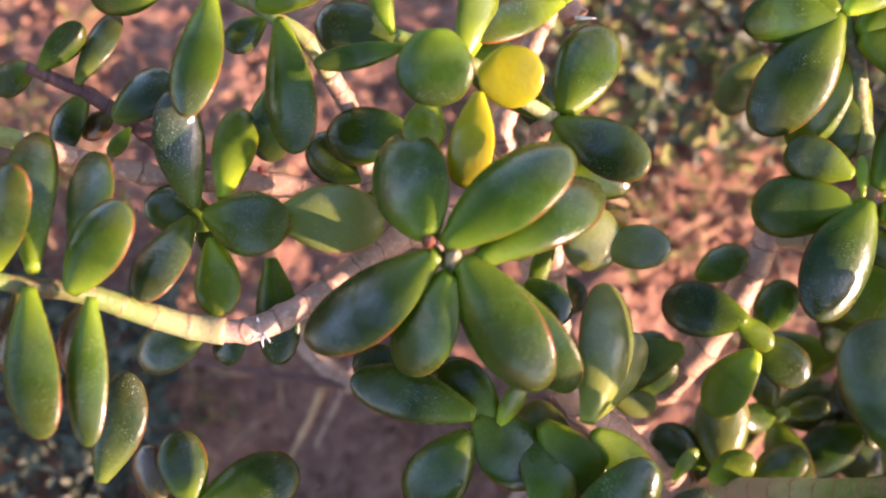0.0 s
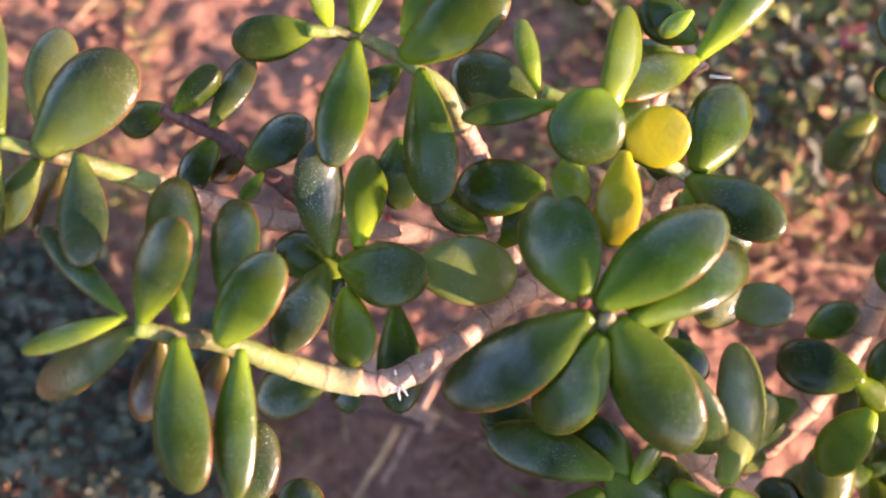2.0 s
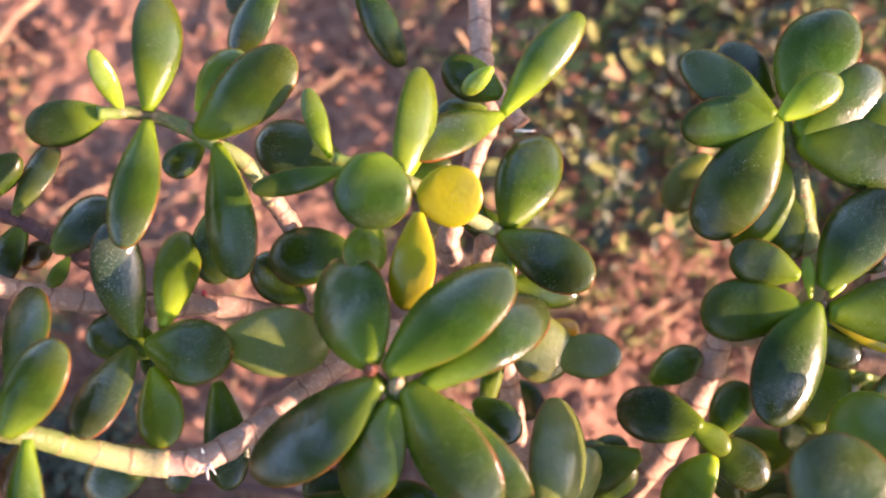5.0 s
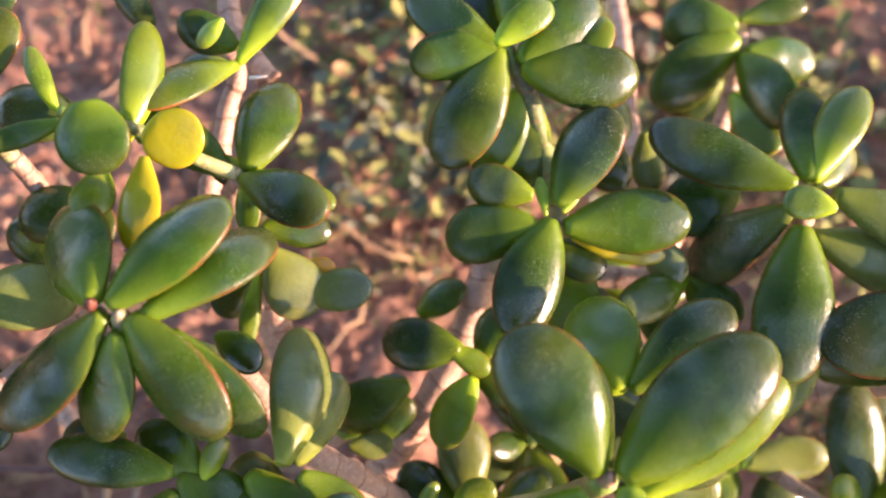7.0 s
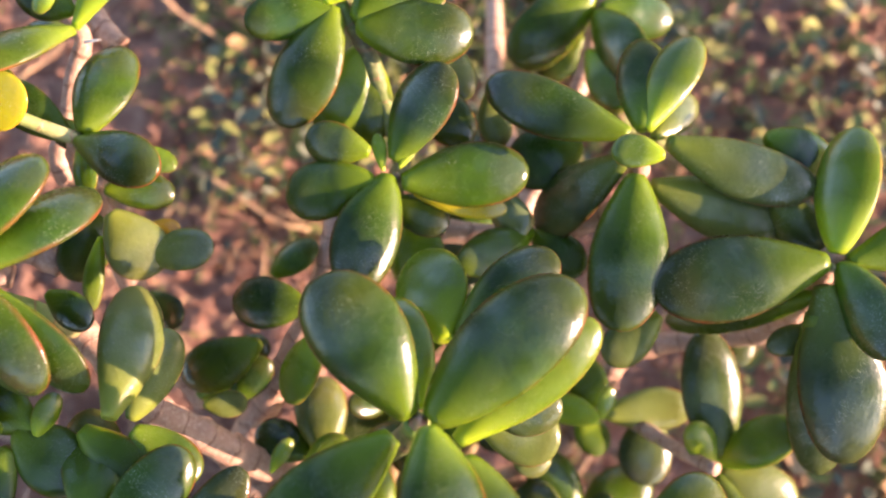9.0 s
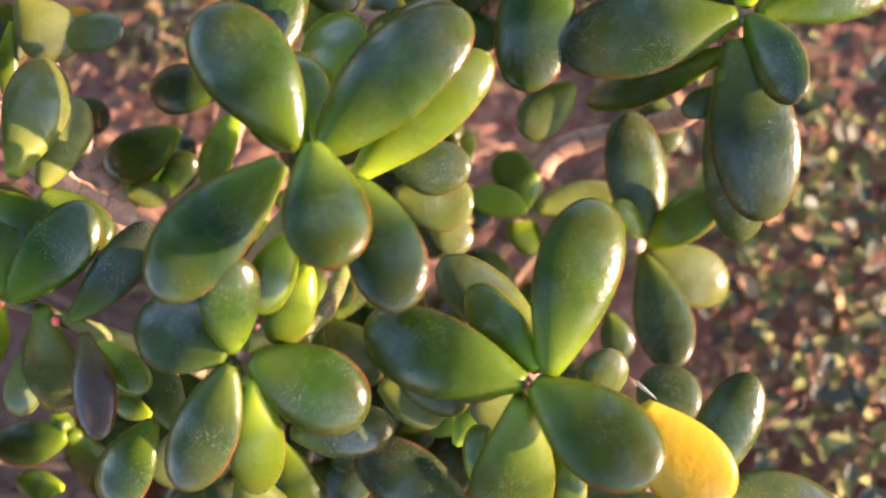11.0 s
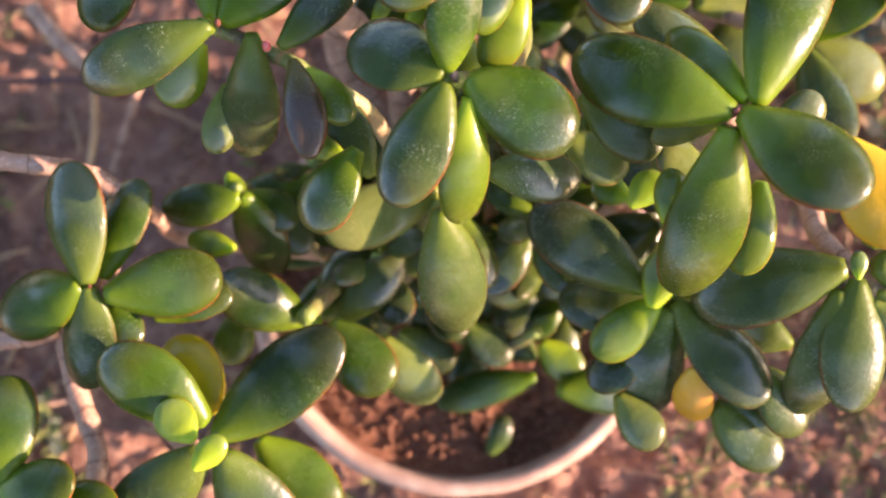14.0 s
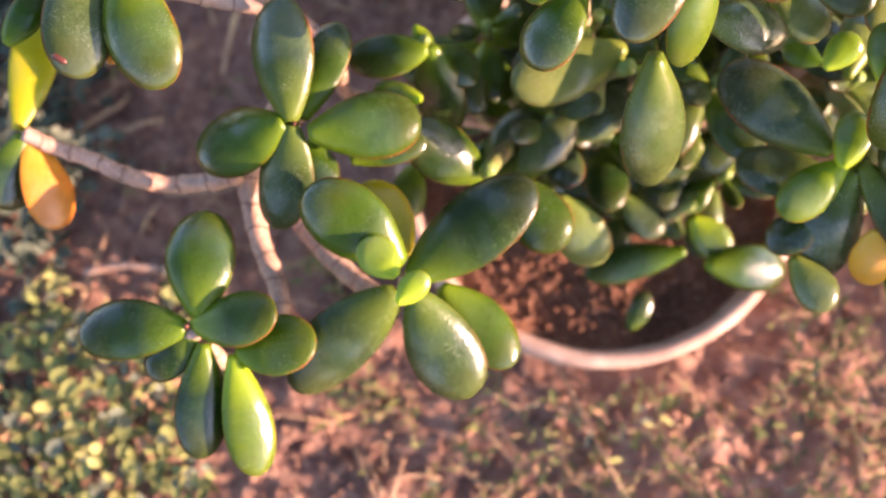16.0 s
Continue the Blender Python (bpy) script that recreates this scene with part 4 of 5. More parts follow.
leaf(b, (0.1657, 0.1672, 0.2865), (0.2156, 0.1592, 0.2812), 0.0294, (0.05, -0.31, 0.95), "g")
leaf(b, (0.1734, 0.1095, 0.2723), (0.2007, 0.1446, 0.2858), 0.0269, (-0.33, -0.11, 0.94), "g")
leaf(b, (0.1640, 0.1148, 0.2732), (0.1376, 0.1253, 0.2732), 0.0191, (-0.18, -0.46, 0.87), "v")
leaf(b, (0.1641, 0.1026, 0.2698), (0.1255, 0.1028, 0.2626), 0.0256, (-0.18, -0.29, 0.94), "v")
leaf(b, (0.1703, 0.1040, 0.2706), (0.1473, 0.0570, 0.2655), 0.0288, (0.12, -0.16, 0.98), "g")
leaf(b, (0.1753, 0.1005, 0.2700), (0.2300, 0.0985, 0.2664), 0.0285, (0.05, -0.24, 0.97), "g")
leaf(b, (0.1778, 0.0990, 0.2489), (0.1772, 0.0594, 0.2328), 0.0275, (-0.43, -0.33, 0.84), "b")
leaf(b, (0.1682, 0.1061, 0.2709), (0.1679, 0.1225, 0.2735), 0.0062, (0.02, -0.17, 0.99), "l")
leaf(b, (0.1752, 0.1055, 0.2738), (0.1843, 0.1172, 0.2741), 0.0057, (-0.03, 0.00, 1.00), "l")
leaf(b, (0.1905, 0.1466, 0.2597), (0.2091, 0.1211, 0.2500), 0.0219, (-0.04, -0.37, 0.93), "v")
leaf(b, (0.2223, 0.1462, 0.2500), (0.2231, 0.1210, 0.2400), 0.0160, (0.02, -0.38, 0.93), "w")
leaf(b, (0.2004, 0.1696, 0.2620), (0.2114, 0.1423, 0.2500), 0.0195, (0.15, -0.43, 0.89), "w")
leaf(b, (0.2585, 0.1143, 0.2500), (0.2248, 0.1062, 0.2450), 0.0286, (-0.39, -0.26, 0.88), "g")
leaf(b, (0.1804, 0.0993, 0.2570), (0.2199, 0.0873, 0.2512), 0.0109, (-0.04, -0.53, 0.85), "y")
leaf(b, (0.1695, 0.0984, 0.2515), (0.1931, 0.0835, 0.2507), 0.0187, (0.14, -0.17, 0.98), "g")
leaf(b, (0.1693, 0.1657, 0.2720), (0.1467, 0.1300, 0.2561), 0.0268, (0.20, -0.41, 0.89), "b")
leaf(b, (0.2138, 0.0987, 0.2473), (0.2270, 0.0766, 0.2426), 0.0174, (-0.26, -0.48, 0.84), "w")
b = branch("wood", 0.004, 0.006, [(0.2759, 0.0980, 0.2800), (0.2767, 0.0901, 0.2620), (0.2683, 0.0822, 0.2450), (0.2512, 0.0809, 0.2300), (0.2274, 0.0829, 0.2200), (0.1927, 0.0932, 0.2150), (0.1522, 0.1059, 0.2100)])
leaf(b, (0.2732, 0.1046, 0.2780), (0.2174, 0.1379, 0.2756), 0.0248, (-0.20, -0.27, 0.94), "g")
leaf(b, (0.2786, 0.1057, 0.2786), (0.2913, 0.1516, 0.2680), 0.0235, (-0.09, 0.25, 0.96), "g")
leaf(b, (0.2809, 0.1053, 0.2787), (0.3108, 0.1441, 0.2795), 0.0210, (-0.13, 0.08, 0.99), "b")
leaf(b, (0.2829, 0.0895, 0.2882), (0.2620, 0.0953, 0.2878), 0.0142, (-0.19, -0.26, 0.95), "b")
leaf(b, (0.2699, 0.0950, 0.2751), (0.2343, 0.0822, 0.2322), 0.0262, (-0.73, -0.17, 0.66), "k")
leaf(b, (0.2736, 0.0876, 0.2733), (0.2550, 0.0247, 0.2619), 0.0337, (-0.18, -0.22, 0.96), "g")
leaf(b, (0.2887, 0.0988, 0.2774), (0.3514, 0.0714, 0.2658), 0.0254, (-0.14, -0.31, 0.94), "k")
leaf(b, (0.2825, 0.0864, 0.2596), (0.3378, 0.0606, 0.2509), 0.0288, (-0.01, -0.29, 0.96), "w")
leaf(b, (0.3342, 0.0702, 0.2596), (0.3582, 0.0460, 0.2504), 0.0242, (-0.17, -0.49, 0.86), "k")
leaf(b, (0.3347, 0.0987, 0.2676), (0.3634, 0.0811, 0.2607), 0.0225, (0.04, -0.30, 0.95), "g")
leaf(b, (0.2866, 0.1059, 0.2650), (0.3121, 0.1264, 0.2550), 0.0155, (-0.14, -0.35, 0.93), "w")
leaf(b, (0.2310, 0.0797, 0.2383), (0.1941, 0.0638, 0.2538), 0.0201, (0.38, 0.01, 0.92), "v")
leaf(b, (0.2324, 0.0804, 0.2337), (0.2486, 0.0555, 0.2447), 0.0205, (-0.29, 0.11, 0.95), "g")
b = branch("wood", 0.004, 0.005, [(0.2906, 0.2069, 0.2150), (0.2859, 0.1868, 0.2050), (0.2762, 0.1656, 0.2000), (0.2543, 0.1292, 0.2000), (0.2285, 0.0936, 0.1950)])
leaf(b, (0.2852, 0.2010, 0.2234), (0.2415, 0.1765, 0.2084), 0.0316, (0.03, -0.56, 0.83), "v")
leaf(b, (0.2860, 0.2071, 0.2251), (0.2499, 0.2125, 0.2196), 0.0256, (-0.20, -0.47, 0.86), "g")
leaf(b, (0.2858, 0.1915, 0.2208), (0.2970, 0.1475, 0.2352), 0.0267, (-0.70, 0.05, 0.71), "g")
leaf(b, (0.2883, 0.1938, 0.2216), (0.3266, 0.1872, 0.2090), 0.0237, (0.20, -0.47, 0.86), "g")
leaf(b, (0.2793, 0.1736, 0.2154), (0.2887, 0.1369, 0.2275), 0.0209, (-0.36, 0.21, 0.91), "b")
leaf(b, (0.2917, 0.2143, 0.2145), (0.3279, 0.2179, 0.2136), 0.0141, (0.07, -0.42, 0.90), "g")
leaf(b, (0.2831, 0.1922, 0.1948), (0.2581, 0.1762, 0.1849), 0.0206, (-0.02, -0.50, 0.87), "g")
leaf(b, (0.2832, 0.1788, 0.2067), (0.2948, 0.1474, 0.1941), 0.0216, (-0.47, -0.47, 0.75), "b")
b = branch("wood", 0.0045, 0.006, [(0.2502, 0.2681, 0.1500), (0.2458, 0.2347, 0.1600), (0.2351, 0.1735, 0.1800), (0.2346, 0.1355, 0.1900), (0.2285, 0.0936, 0.1950)])
b = branch("wood", 0.0048, 0.0062, [(0.3524, 0.0429, 0.2620), (0.3497, 0.0329, 0.2350), (0.3389, 0.0249, 0.2000), (0.3111, 0.0299, 0.1750), (0.2773, 0.0287, 0.1650), (0.2531, 0.0043, 0.1500), (0.2330, -0.0122, 0.1300), (0.1765, -0.0345, 0.1000), (0.1400, -0.0800, 0.0500)])
leaf(b, (0.3471, 0.0398, 0.2666), (0.2717, 0.0386, 0.2667), 0.0367, (-0.36, -0.11, 0.93), "g")
leaf(b, (0.3518, 0.0425, 0.2680), (0.3715, 0.0941, 0.2764), 0.0267, (-0.51, 0.05, 0.86), "b")
leaf(b, (0.3566, 0.0386, 0.2667), (0.4182, 0.0437, 0.2635), 0.0269, (0.07, -0.28, 0.96), "g")
leaf(b, (0.3532, 0.0383, 0.2664), (0.3593, -0.0053, 0.2740), 0.0230, (-0.63, 0.05, 0.78), "g")
leaf(b, (0.3445, 0.0305, 0.2639), (0.3468, -0.0422, 0.2348), 0.0368, (-0.22, -0.37, 0.90), "k")
leaf(b, (0.3383, 0.0199, 0.2607), (0.3428, -0.0443, 0.2114), 0.0300, (-0.15, -0.61, 0.78), "k")
leaf(b, (0.3424, 0.0267, 0.2627), (0.2896, 0.0349, 0.2093), 0.0191, (-0.71, -0.27, 0.65), "g")
leaf(b, (0.3479, 0.0130, 0.2463), (0.3222, 0.0114, 0.2414), 0.0135, (-0.00, -0.17, 0.99), "w")
leaf(b, (0.3375, 0.0780, 0.2507), (0.3572, 0.0539, 0.2412), 0.0221, (-0.21, -0.51, 0.84), "g")
leaf(b, (0.2584, 0.0047, 0.1760), (0.2478, 0.0286, 0.1800), 0.0212, (0.15, -0.44, 0.89), "b")
leaf(b, (0.2605, 0.0009, 0.1702), (0.3046, -0.0023, 0.1664), 0.0220, (-0.05, -0.30, 0.95), "w")
leaf(b, (0.2552, 0.0003, 0.1701), (0.2319, 0.0129, 0.1693), 0.0148, (-0.22, -0.34, 0.92), "k")
leaf(b, (0.2554, -0.0025, 0.1850), (0.2613, 0.0111, 0.1920), 0.0092, (0.07, -0.32, 0.94), "l")
leaf(b, (0.2508, 0.0027, 0.1521), (0.2599, -0.0165, 0.1492), 0.0179, (0.24, -0.40, 0.89), "b")
leaf(b, (0.2852, 0.0001, 0.1570), (0.2784, -0.0355, 0.1474), 0.0280, (0.03, -0.18, 0.98), "k")
leaf(b, (0.2196, 0.0318, 0.1497), (0.2097, -0.0071, 0.1333), 0.0409, (0.09, -0.40, 0.91), "k")
leaf(b, (0.2206, 0.0374, 0.1512), (0.2042, 0.0124, 0.1398), 0.0321, (-0.11, -0.35, 0.93), "k")
leaf(b, (0.2208, 0.0278, 0.1877), (0.2165, -0.0121, 0.1712), 0.0253, (-0.07, -0.37, 0.92), "w")
leaf(b, (0.2556, -0.0020, 0.1786), (0.2284, 0.0104, 0.1800), 0.0160, (0.17, -0.58, 0.80), "l")
leaf(b, (0.2089, -0.0104, 0.2150), (0.2225, -0.0232, 0.2100), 0.0178, (0.26, -0.40, 0.88), "w")
b = branch("wood", 0.003, 0.004, [(0.3002, -0.0350, 0.2000), (0.2877, -0.0204, 0.1800), (0.2716, -0.0013, 0.1600), (0.2556, 0.0042, 0.1550)])
leaf(b, (0.3049, -0.0324, 0.1830), (0.2924, -0.0127, 0.2036), 0.0156, (-0.13, -0.16, 0.98), "l")
leaf(b, (0.3067, -0.0312, 0.1834), (0.3379, -0.0221, 0.2114), 0.0225, (-0.56, -0.06, 0.83), "b")
leaf(b, (0.3067, -0.0344, 0.1830), (0.3412, -0.0594, 0.1720), 0.0289, (0.07, -0.35, 0.93), "w")
leaf(b, (0.3047, -0.0356, 0.1823), (0.3021, -0.0931, 0.1985), 0.0271, (-0.12, -0.18, 0.98), "k")
leaf(b, (0.3067, -0.0290, 0.1860), (0.3075, 0.0287, 0.2060), 0.0294, (0.00, -0.42, 0.91), "k")
leaf(b, (0.3260, 0.0433, 0.1868), (0.3304, 0.0123, 0.1804), 0.0215, (0.01, -0.37, 0.93), "k")
leaf(b, (0.2852, -0.0563, 0.1627), (0.2901, -0.0785, 0.1540), 0.0164, (-0.13, -0.39, 0.91), "k")
b = branch("wood", 0.004, 0.0065, [(0.2286, -0.0941, 0.2800), (0.2387, -0.0909, 0.2450), (0.2374, -0.0842, 0.2000), (0.2334, -0.0759, 0.1400), (0.1600, -0.0900, 0.0600)])
leaf(b, (0.2267, -0.0976, 0.2926), (0.1733, -0.0653, 0.2895), 0.0316, (-0.46, -0.11, 0.88), "g")
leaf(b, (0.2866, -0.1161, 0.2050), (0.3033, -0.0929, 0.2050), 0.0289, (-0.11, -0.05, 0.99), "k")
leaf(b, (0.2794, 0.0332, 0.2396), (0.2533, 0.0173, 0.2320), 0.0209, (0.05, -0.34, 0.94), "w")
leaf(b, (0.2352, -0.0963, 0.2931), (0.2664, -0.0387, 0.3046), 0.0315, (0.05, -0.22, 0.97), "v")
leaf(b, (0.2325, -0.0942, 0.2936), (0.2147, -0.0560, 0.2767), 0.0201, (-0.47, 0.16, 0.87), "b")
leaf(b, (0.2297, -0.0981, 0.2926), (0.2643, -0.1388, 0.3007), 0.0336, (-0.09, 0.12, 0.99), "v")
leaf(b, (0.2246, -0.1029, 0.2915), (0.2058, -0.1538, 0.2408), 0.0327, (0.01, -0.30, 0.95), "v")
leaf(b, (0.2414, -0.1178, 0.2636), (0.2297, -0.1512, 0.2499), 0.0194, (-0.22, -0.31, 0.93), "b")
leaf(b, (0.2375, -0.0796, 0.2720), (0.2057, -0.0417, 0.2700), 0.0238, (0.24, -0.34, 0.91), "w")
leaf(b, (0.2454, -0.1081, 0.2699), (0.2648, -0.0915, 0.2806), 0.0185, (0.17, -0.28, 0.94), "w")
leaf(b, (0.1790, -0.0707, 0.2620), (0.2062, -0.0982, 0.2550), 0.0249, (0.07, -0.44, 0.89), "k")
leaf(b, (0.2302, -0.0941, 0.2720), (0.2020, -0.0944, 0.2640), 0.0118, (-0.09, -0.50, 0.86), "w")
leaf(b, (0.1730, -0.0807, 0.2380), (0.1970, -0.0977, 0.2300), 0.0213, (0.11, -0.32, 0.94), "w")
leaf(b, (0.2676, -0.1129, 0.2848), (0.2906, -0.1528, 0.2733), 0.0312, (-0.20, -0.38, 0.90), "Y")
b = branch("green", 0.0034, 0.0044, [(0.1252, -0.0606, 0.2720), (0.1360, -0.0574, 0.2580), (0.1423, -0.0519, 0.2250), (0.1363, -0.0443, 0.1600), (0.1400, -0.0900, 0.0600)])
leaf(b, (0.1318, -0.0711, 0.2965), (0.1682, -0.0978, 0.2855), 0.0316, (-0.27, -0.13, 0.95), "g")
leaf(b, (0.1244, -0.0718, 0.2961), (0.0973, -0.1107, 0.2825), 0.0251, (-0.15, -0.22, 0.96), "k")
leaf(b, (0.1316, -0.0778, 0.2949), (0.1221, -0.1162, 0.2618), 0.0207, (0.22, -0.67, 0.71), "b")
leaf(b, (0.1240, -0.0683, 0.2969), (0.0921, -0.0437, 0.2869), 0.0308, (-0.16, 0.19, 0.97), "k")
leaf(b, (0.1252, -0.0673, 0.2972), (0.1350, -0.0403, 0.3211), 0.0212, (0.21, -0.69, 0.69), "g")
b = branch("green", 0.0032, 0.004, [(0.1417, -0.0567, 0.2570), (0.1484, -0.0545, 0.2520), (0.1560, -0.0488, 0.2480), (0.1628, -0.0357, 0.2380), (0.1673, -0.0168, 0.2150)])
b = branch("green", 0.0028, 0.004, [(0.0321, -0.0233, 0.2750), (0.0459, -0.0295, 0.2720), (0.0593, -0.0376, 0.2680), (0.0704, -0.0435, 0.2620), (0.0825, -0.0498, 0.2500), (0.0938, -0.0548, 0.2300), (0.1035, -0.0625, 0.1800), (0.1200, -0.0850, 0.1000), (0.1200, -0.0900, 0.0400)])
leaf(b, (0.0429, -0.0284, 0.2818), (0.0790, 0.0009, 0.2850), 0.0250, (0.05, -0.41, 0.91), "g")
leaf(b, (0.0398, -0.0261, 0.2817), (0.0373, 0.0260, 0.2620), 0.0243, (0.19, -0.43, 0.88), "v")
leaf(b, (0.0637, -0.0406, 0.2795), (0.0989, -0.0093, 0.2815), 0.0191, (-0.25, -0.33, 0.91), "k")
leaf(b, (0.0539, -0.0341, 0.2801), (0.0391, -0.0657, 0.2322), 0.0245, (-0.02, -0.29, 0.96), "k")
leaf(b, (0.0681, -0.0459, 0.2781), (0.0698, -0.0872, 0.2790), 0.0163, (0.08, -0.36, 0.93), "r")
leaf(b, (0.0311, -0.0255, 0.2619), (0.0127, -0.0467, 0.2529), 0.0216, (0.38, -0.55, 0.74), "b")
leaf(b, (0.0718, -0.0502, 0.2773), (0.0869, -0.0712, 0.2694), 0.0153, (0.05, -0.32, 0.95), "b")
leaf(b, (0.0378, -0.0417, 0.2538), (0.0278, -0.0665, 0.2428), 0.0153, (0.31, -0.45, 0.83), "w")
leaf(b, (0.0403, -0.0316, 0.2886), (-0.0130, -0.0428, 0.2778), 0.0235, (-0.06, -0.54, 0.84), "k")
leaf(b, (0.0809, -0.0766, 0.2457), (0.0670, -0.0680, 0.2455), 0.0103, (-0.13, -0.19, 0.97), "b")
leaf(b, (0.0905, -0.0851, 0.2389), (0.0806, -0.0500, 0.2426), 0.0181, (0.01, -0.10, 0.99), "k")
b = branch("wood", 0.004, 0.006, [(0.2853, -0.1521, 0.2250), (0.2797, -0.1332, 0.2100), (0.2861, -0.1042, 0.1800), (0.2733, -0.0867, 0.1300), (0.1700, -0.1000, 0.0600)])
leaf(b, (0.2805, -0.1512, 0.2281), (0.2195, -0.1513, 0.2038), 0.0339, (-0.01, -0.04, 1.00), "k")
leaf(b, (0.2916, -0.1521, 0.2282), (0.3512, -0.1703, 0.2184), 0.0342, (-0.01, -0.04, 1.00), "k")
leaf(b, (0.2842, -0.1565, 0.2270), (0.2757, -0.2095, 0.2077), 0.0285, (0.02, 0.01, 1.00), "k")
leaf(b, (0.2761, -0.1596, 0.2260), (0.2601, -0.2062, 0.1864), 0.0259, (0.00, 0.02, 1.00), "k")
leaf(b, (0.2919, -0.1636, 0.2255), (0.3284, -0.1838, 0.2201), 0.0180, (0.06, -0.02, 1.00), "w")
leaf(b, (0.2810, -0.1580, 0.2353), (0.2829, -0.1468, 0.2383), 0.0077, (0.03, -0.11, 0.99), "b")
leaf(b, (0.2908, -0.1439, 0.2301), (0.3239, -0.1056, 0.2393), 0.0256, (-0.05, -0.19, 0.98), "g")
leaf(b, (0.2890, -0.1666, 0.2248), (0.3065, -0.1855, 0.2177), 0.0147, (-0.26, -0.54, 0.80), "w")
leaf(b, (0.2677, -0.1746, 0.1772), (0.2393, -0.1598, 0.1810), 0.0213, (-0.19, -0.29, 0.94), "k")
b = branch("green", 0.004, 0.005, [(0.2108, -0.1470, 0.1980), (0.2263, -0.1284, 0.1800), (0.2293, -0.0960, 0.1400), (0.2178, -0.0755, 0.1000), (0.1500, -0.1100, 0.0500)])
leaf(b, (0.2071, -0.1487, 0.2007), (0.1745, -0.1684, 0.1967), 0.0211, (-0.04, -0.14, 0.99), "b")
leaf(b, (0.2103, -0.1529, 0.1998), (0.1973, -0.1944, 0.1619), 0.0308, (0.09, 0.01, 1.00), "k")
leaf(b, (0.2137, -0.1503, 0.2005), (0.2453, -0.1993, 0.1941), 0.0298, (0.08, 0.01, 1.00), "k")
leaf(b, (0.2013, -0.1432, 0.2018), (0.1577, -0.1002, 0.2048), 0.0315, (-0.20, -0.27, 0.94), "k")
leaf(b, (0.2183, -0.1798, 0.1938), (0.2170, -0.2017, 0.1748), 0.0187, (-0.44, -0.57, 0.69), "o")
leaf(b, (0.1995, -0.1672, 0.1806), (0.1730, -0.1795, 0.1768), 0.0194, (-0.28, 0.06, 0.96), "g")
leaf(b, (0.2072, -0.1468, 0.1755), (0.1666, -0.1376, 0.1717), 0.0267, (-0.04, 0.21, 0.98), "k")
leaf(b, (0.2473, -0.1850, 0.1934), (0.2618, -0.2148, 0.1805), 0.0240, (0.13, 0.04, 0.99), "k")
leaf(b, (0.2315, -0.1900, 0.1775), (0.2522, -0.2150, 0.1701), 0.0215, (-0.02, -0.36, 0.93), "k")
leaf(b, (0.2274, -0.1959, 0.1771), (0.2537, -0.2271, 0.1655), 0.0249, (0.10, -0.28, 0.96), "k")
leaf(b, (0.1852, -0.1845, 0.1737), (0.1995, -0.2109, 0.1713), 0.0200, (-0.03, -0.34, 0.94), "w")
leaf(b, (0.2009, -0.1529, 0.2098), (0.2112, -0.1297, 0.2143), 0.0169, (-0.19, 0.03, 0.98), "b")
b = branch("green", 0.004, 0.006, [(0.0482, -0.1282, 0.1750), (0.0615, -0.1119, 0.1500), (0.0792, -0.0992, 0.1200), (0.0972, -0.0984, 0.0900), (0.1200, -0.1200, 0.0450)])
leaf(b, (0.0481, -0.1278, 0.1623), (0.0138, -0.1078, 0.1920), 0.0282, (-0.18, -0.08, 0.98), "g")
leaf(b, (0.0600, -0.1295, 0.1620), (0.0815, -0.1658, 0.1594), 0.0296, (-0.18, 0.06, 0.98), "g")
leaf(b, (0.0816, -0.1405, 0.1601), (0.1021, -0.1720, 0.1378), 0.0266, (-0.09, -0.61, 0.79), "w")
leaf(b, (0.0545, -0.1286, 0.1580), (0.0421, -0.1201, 0.1625), 0.0105, (-0.20, -0.26, 0.94), "b")
leaf(b, (0.0536, -0.1229, 0.1377), (0.0810, -0.0907, 0.1404), 0.0289, (-0.14, 0.03, 0.99), "k")
leaf(b, (0.0623, -0.1276, 0.1496), (0.0970, -0.1000, 0.1512), 0.0221, (0.15, -0.24, 0.96), "k")
b = branch("green", 0.0022, 0.0035, [(0.0264, -0.0651, 0.1900), (0.0314, -0.0624, 0.1650), (0.0550, -0.0850, 0.1200), (0.0900, -0.0950, 0.0700), (0.1000, -0.1000, 0.0400)])
leaf(b, (0.0276, -0.0693, 0.1872), (-0.0112, -0.0662, 0.1776), 0.0211, (-0.39, -0.19, 0.90), "v")
leaf(b, (0.0284, -0.0678, 0.1872), (0.0340, -0.0990, 0.1457), 0.0253, (-0.12, -0.80, 0.59), "g")
leaf(b, (0.0283, -0.0650, 0.1750), (0.0503, -0.0806, 0.1688), 0.0192, (0.20, -0.11, 0.97), "v")
leaf(b, (0.0227, -0.0567, 0.1867), (0.0279, -0.0695, 0.1855), 0.0094, (0.35, -0.18, 0.92), "b")
leaf(b, (0.0219, -0.0923, 0.1837), (-0.0000, -0.0833, 0.1798), 0.0137, (0.39, -0.23, 0.89), "b")
leaf(b, (0.0314, -0.0674, 0.1589), (0.0532, -0.0914, 0.1536), 0.0216, (0.30, -0.07, 0.95), "k")
leaf(b, (0.0877, -0.0829, 0.2700), (0.0640, -0.1093, 0.2600), 0.0237, (-0.36, -0.21, 0.91), "g")
leaf(b, (0.1197, -0.0783, 0.1851), (0.0634, -0.0941, 0.1916), 0.0286, (0.26, -0.29, 0.92), "w")
b = branch("green", 0.004, 0.005, [(0.1195, -0.0895, 0.1900), (0.1104, -0.0839, 0.1600), (0.1158, -0.0960, 0.1100), (0.1300, -0.1100, 0.0500)])
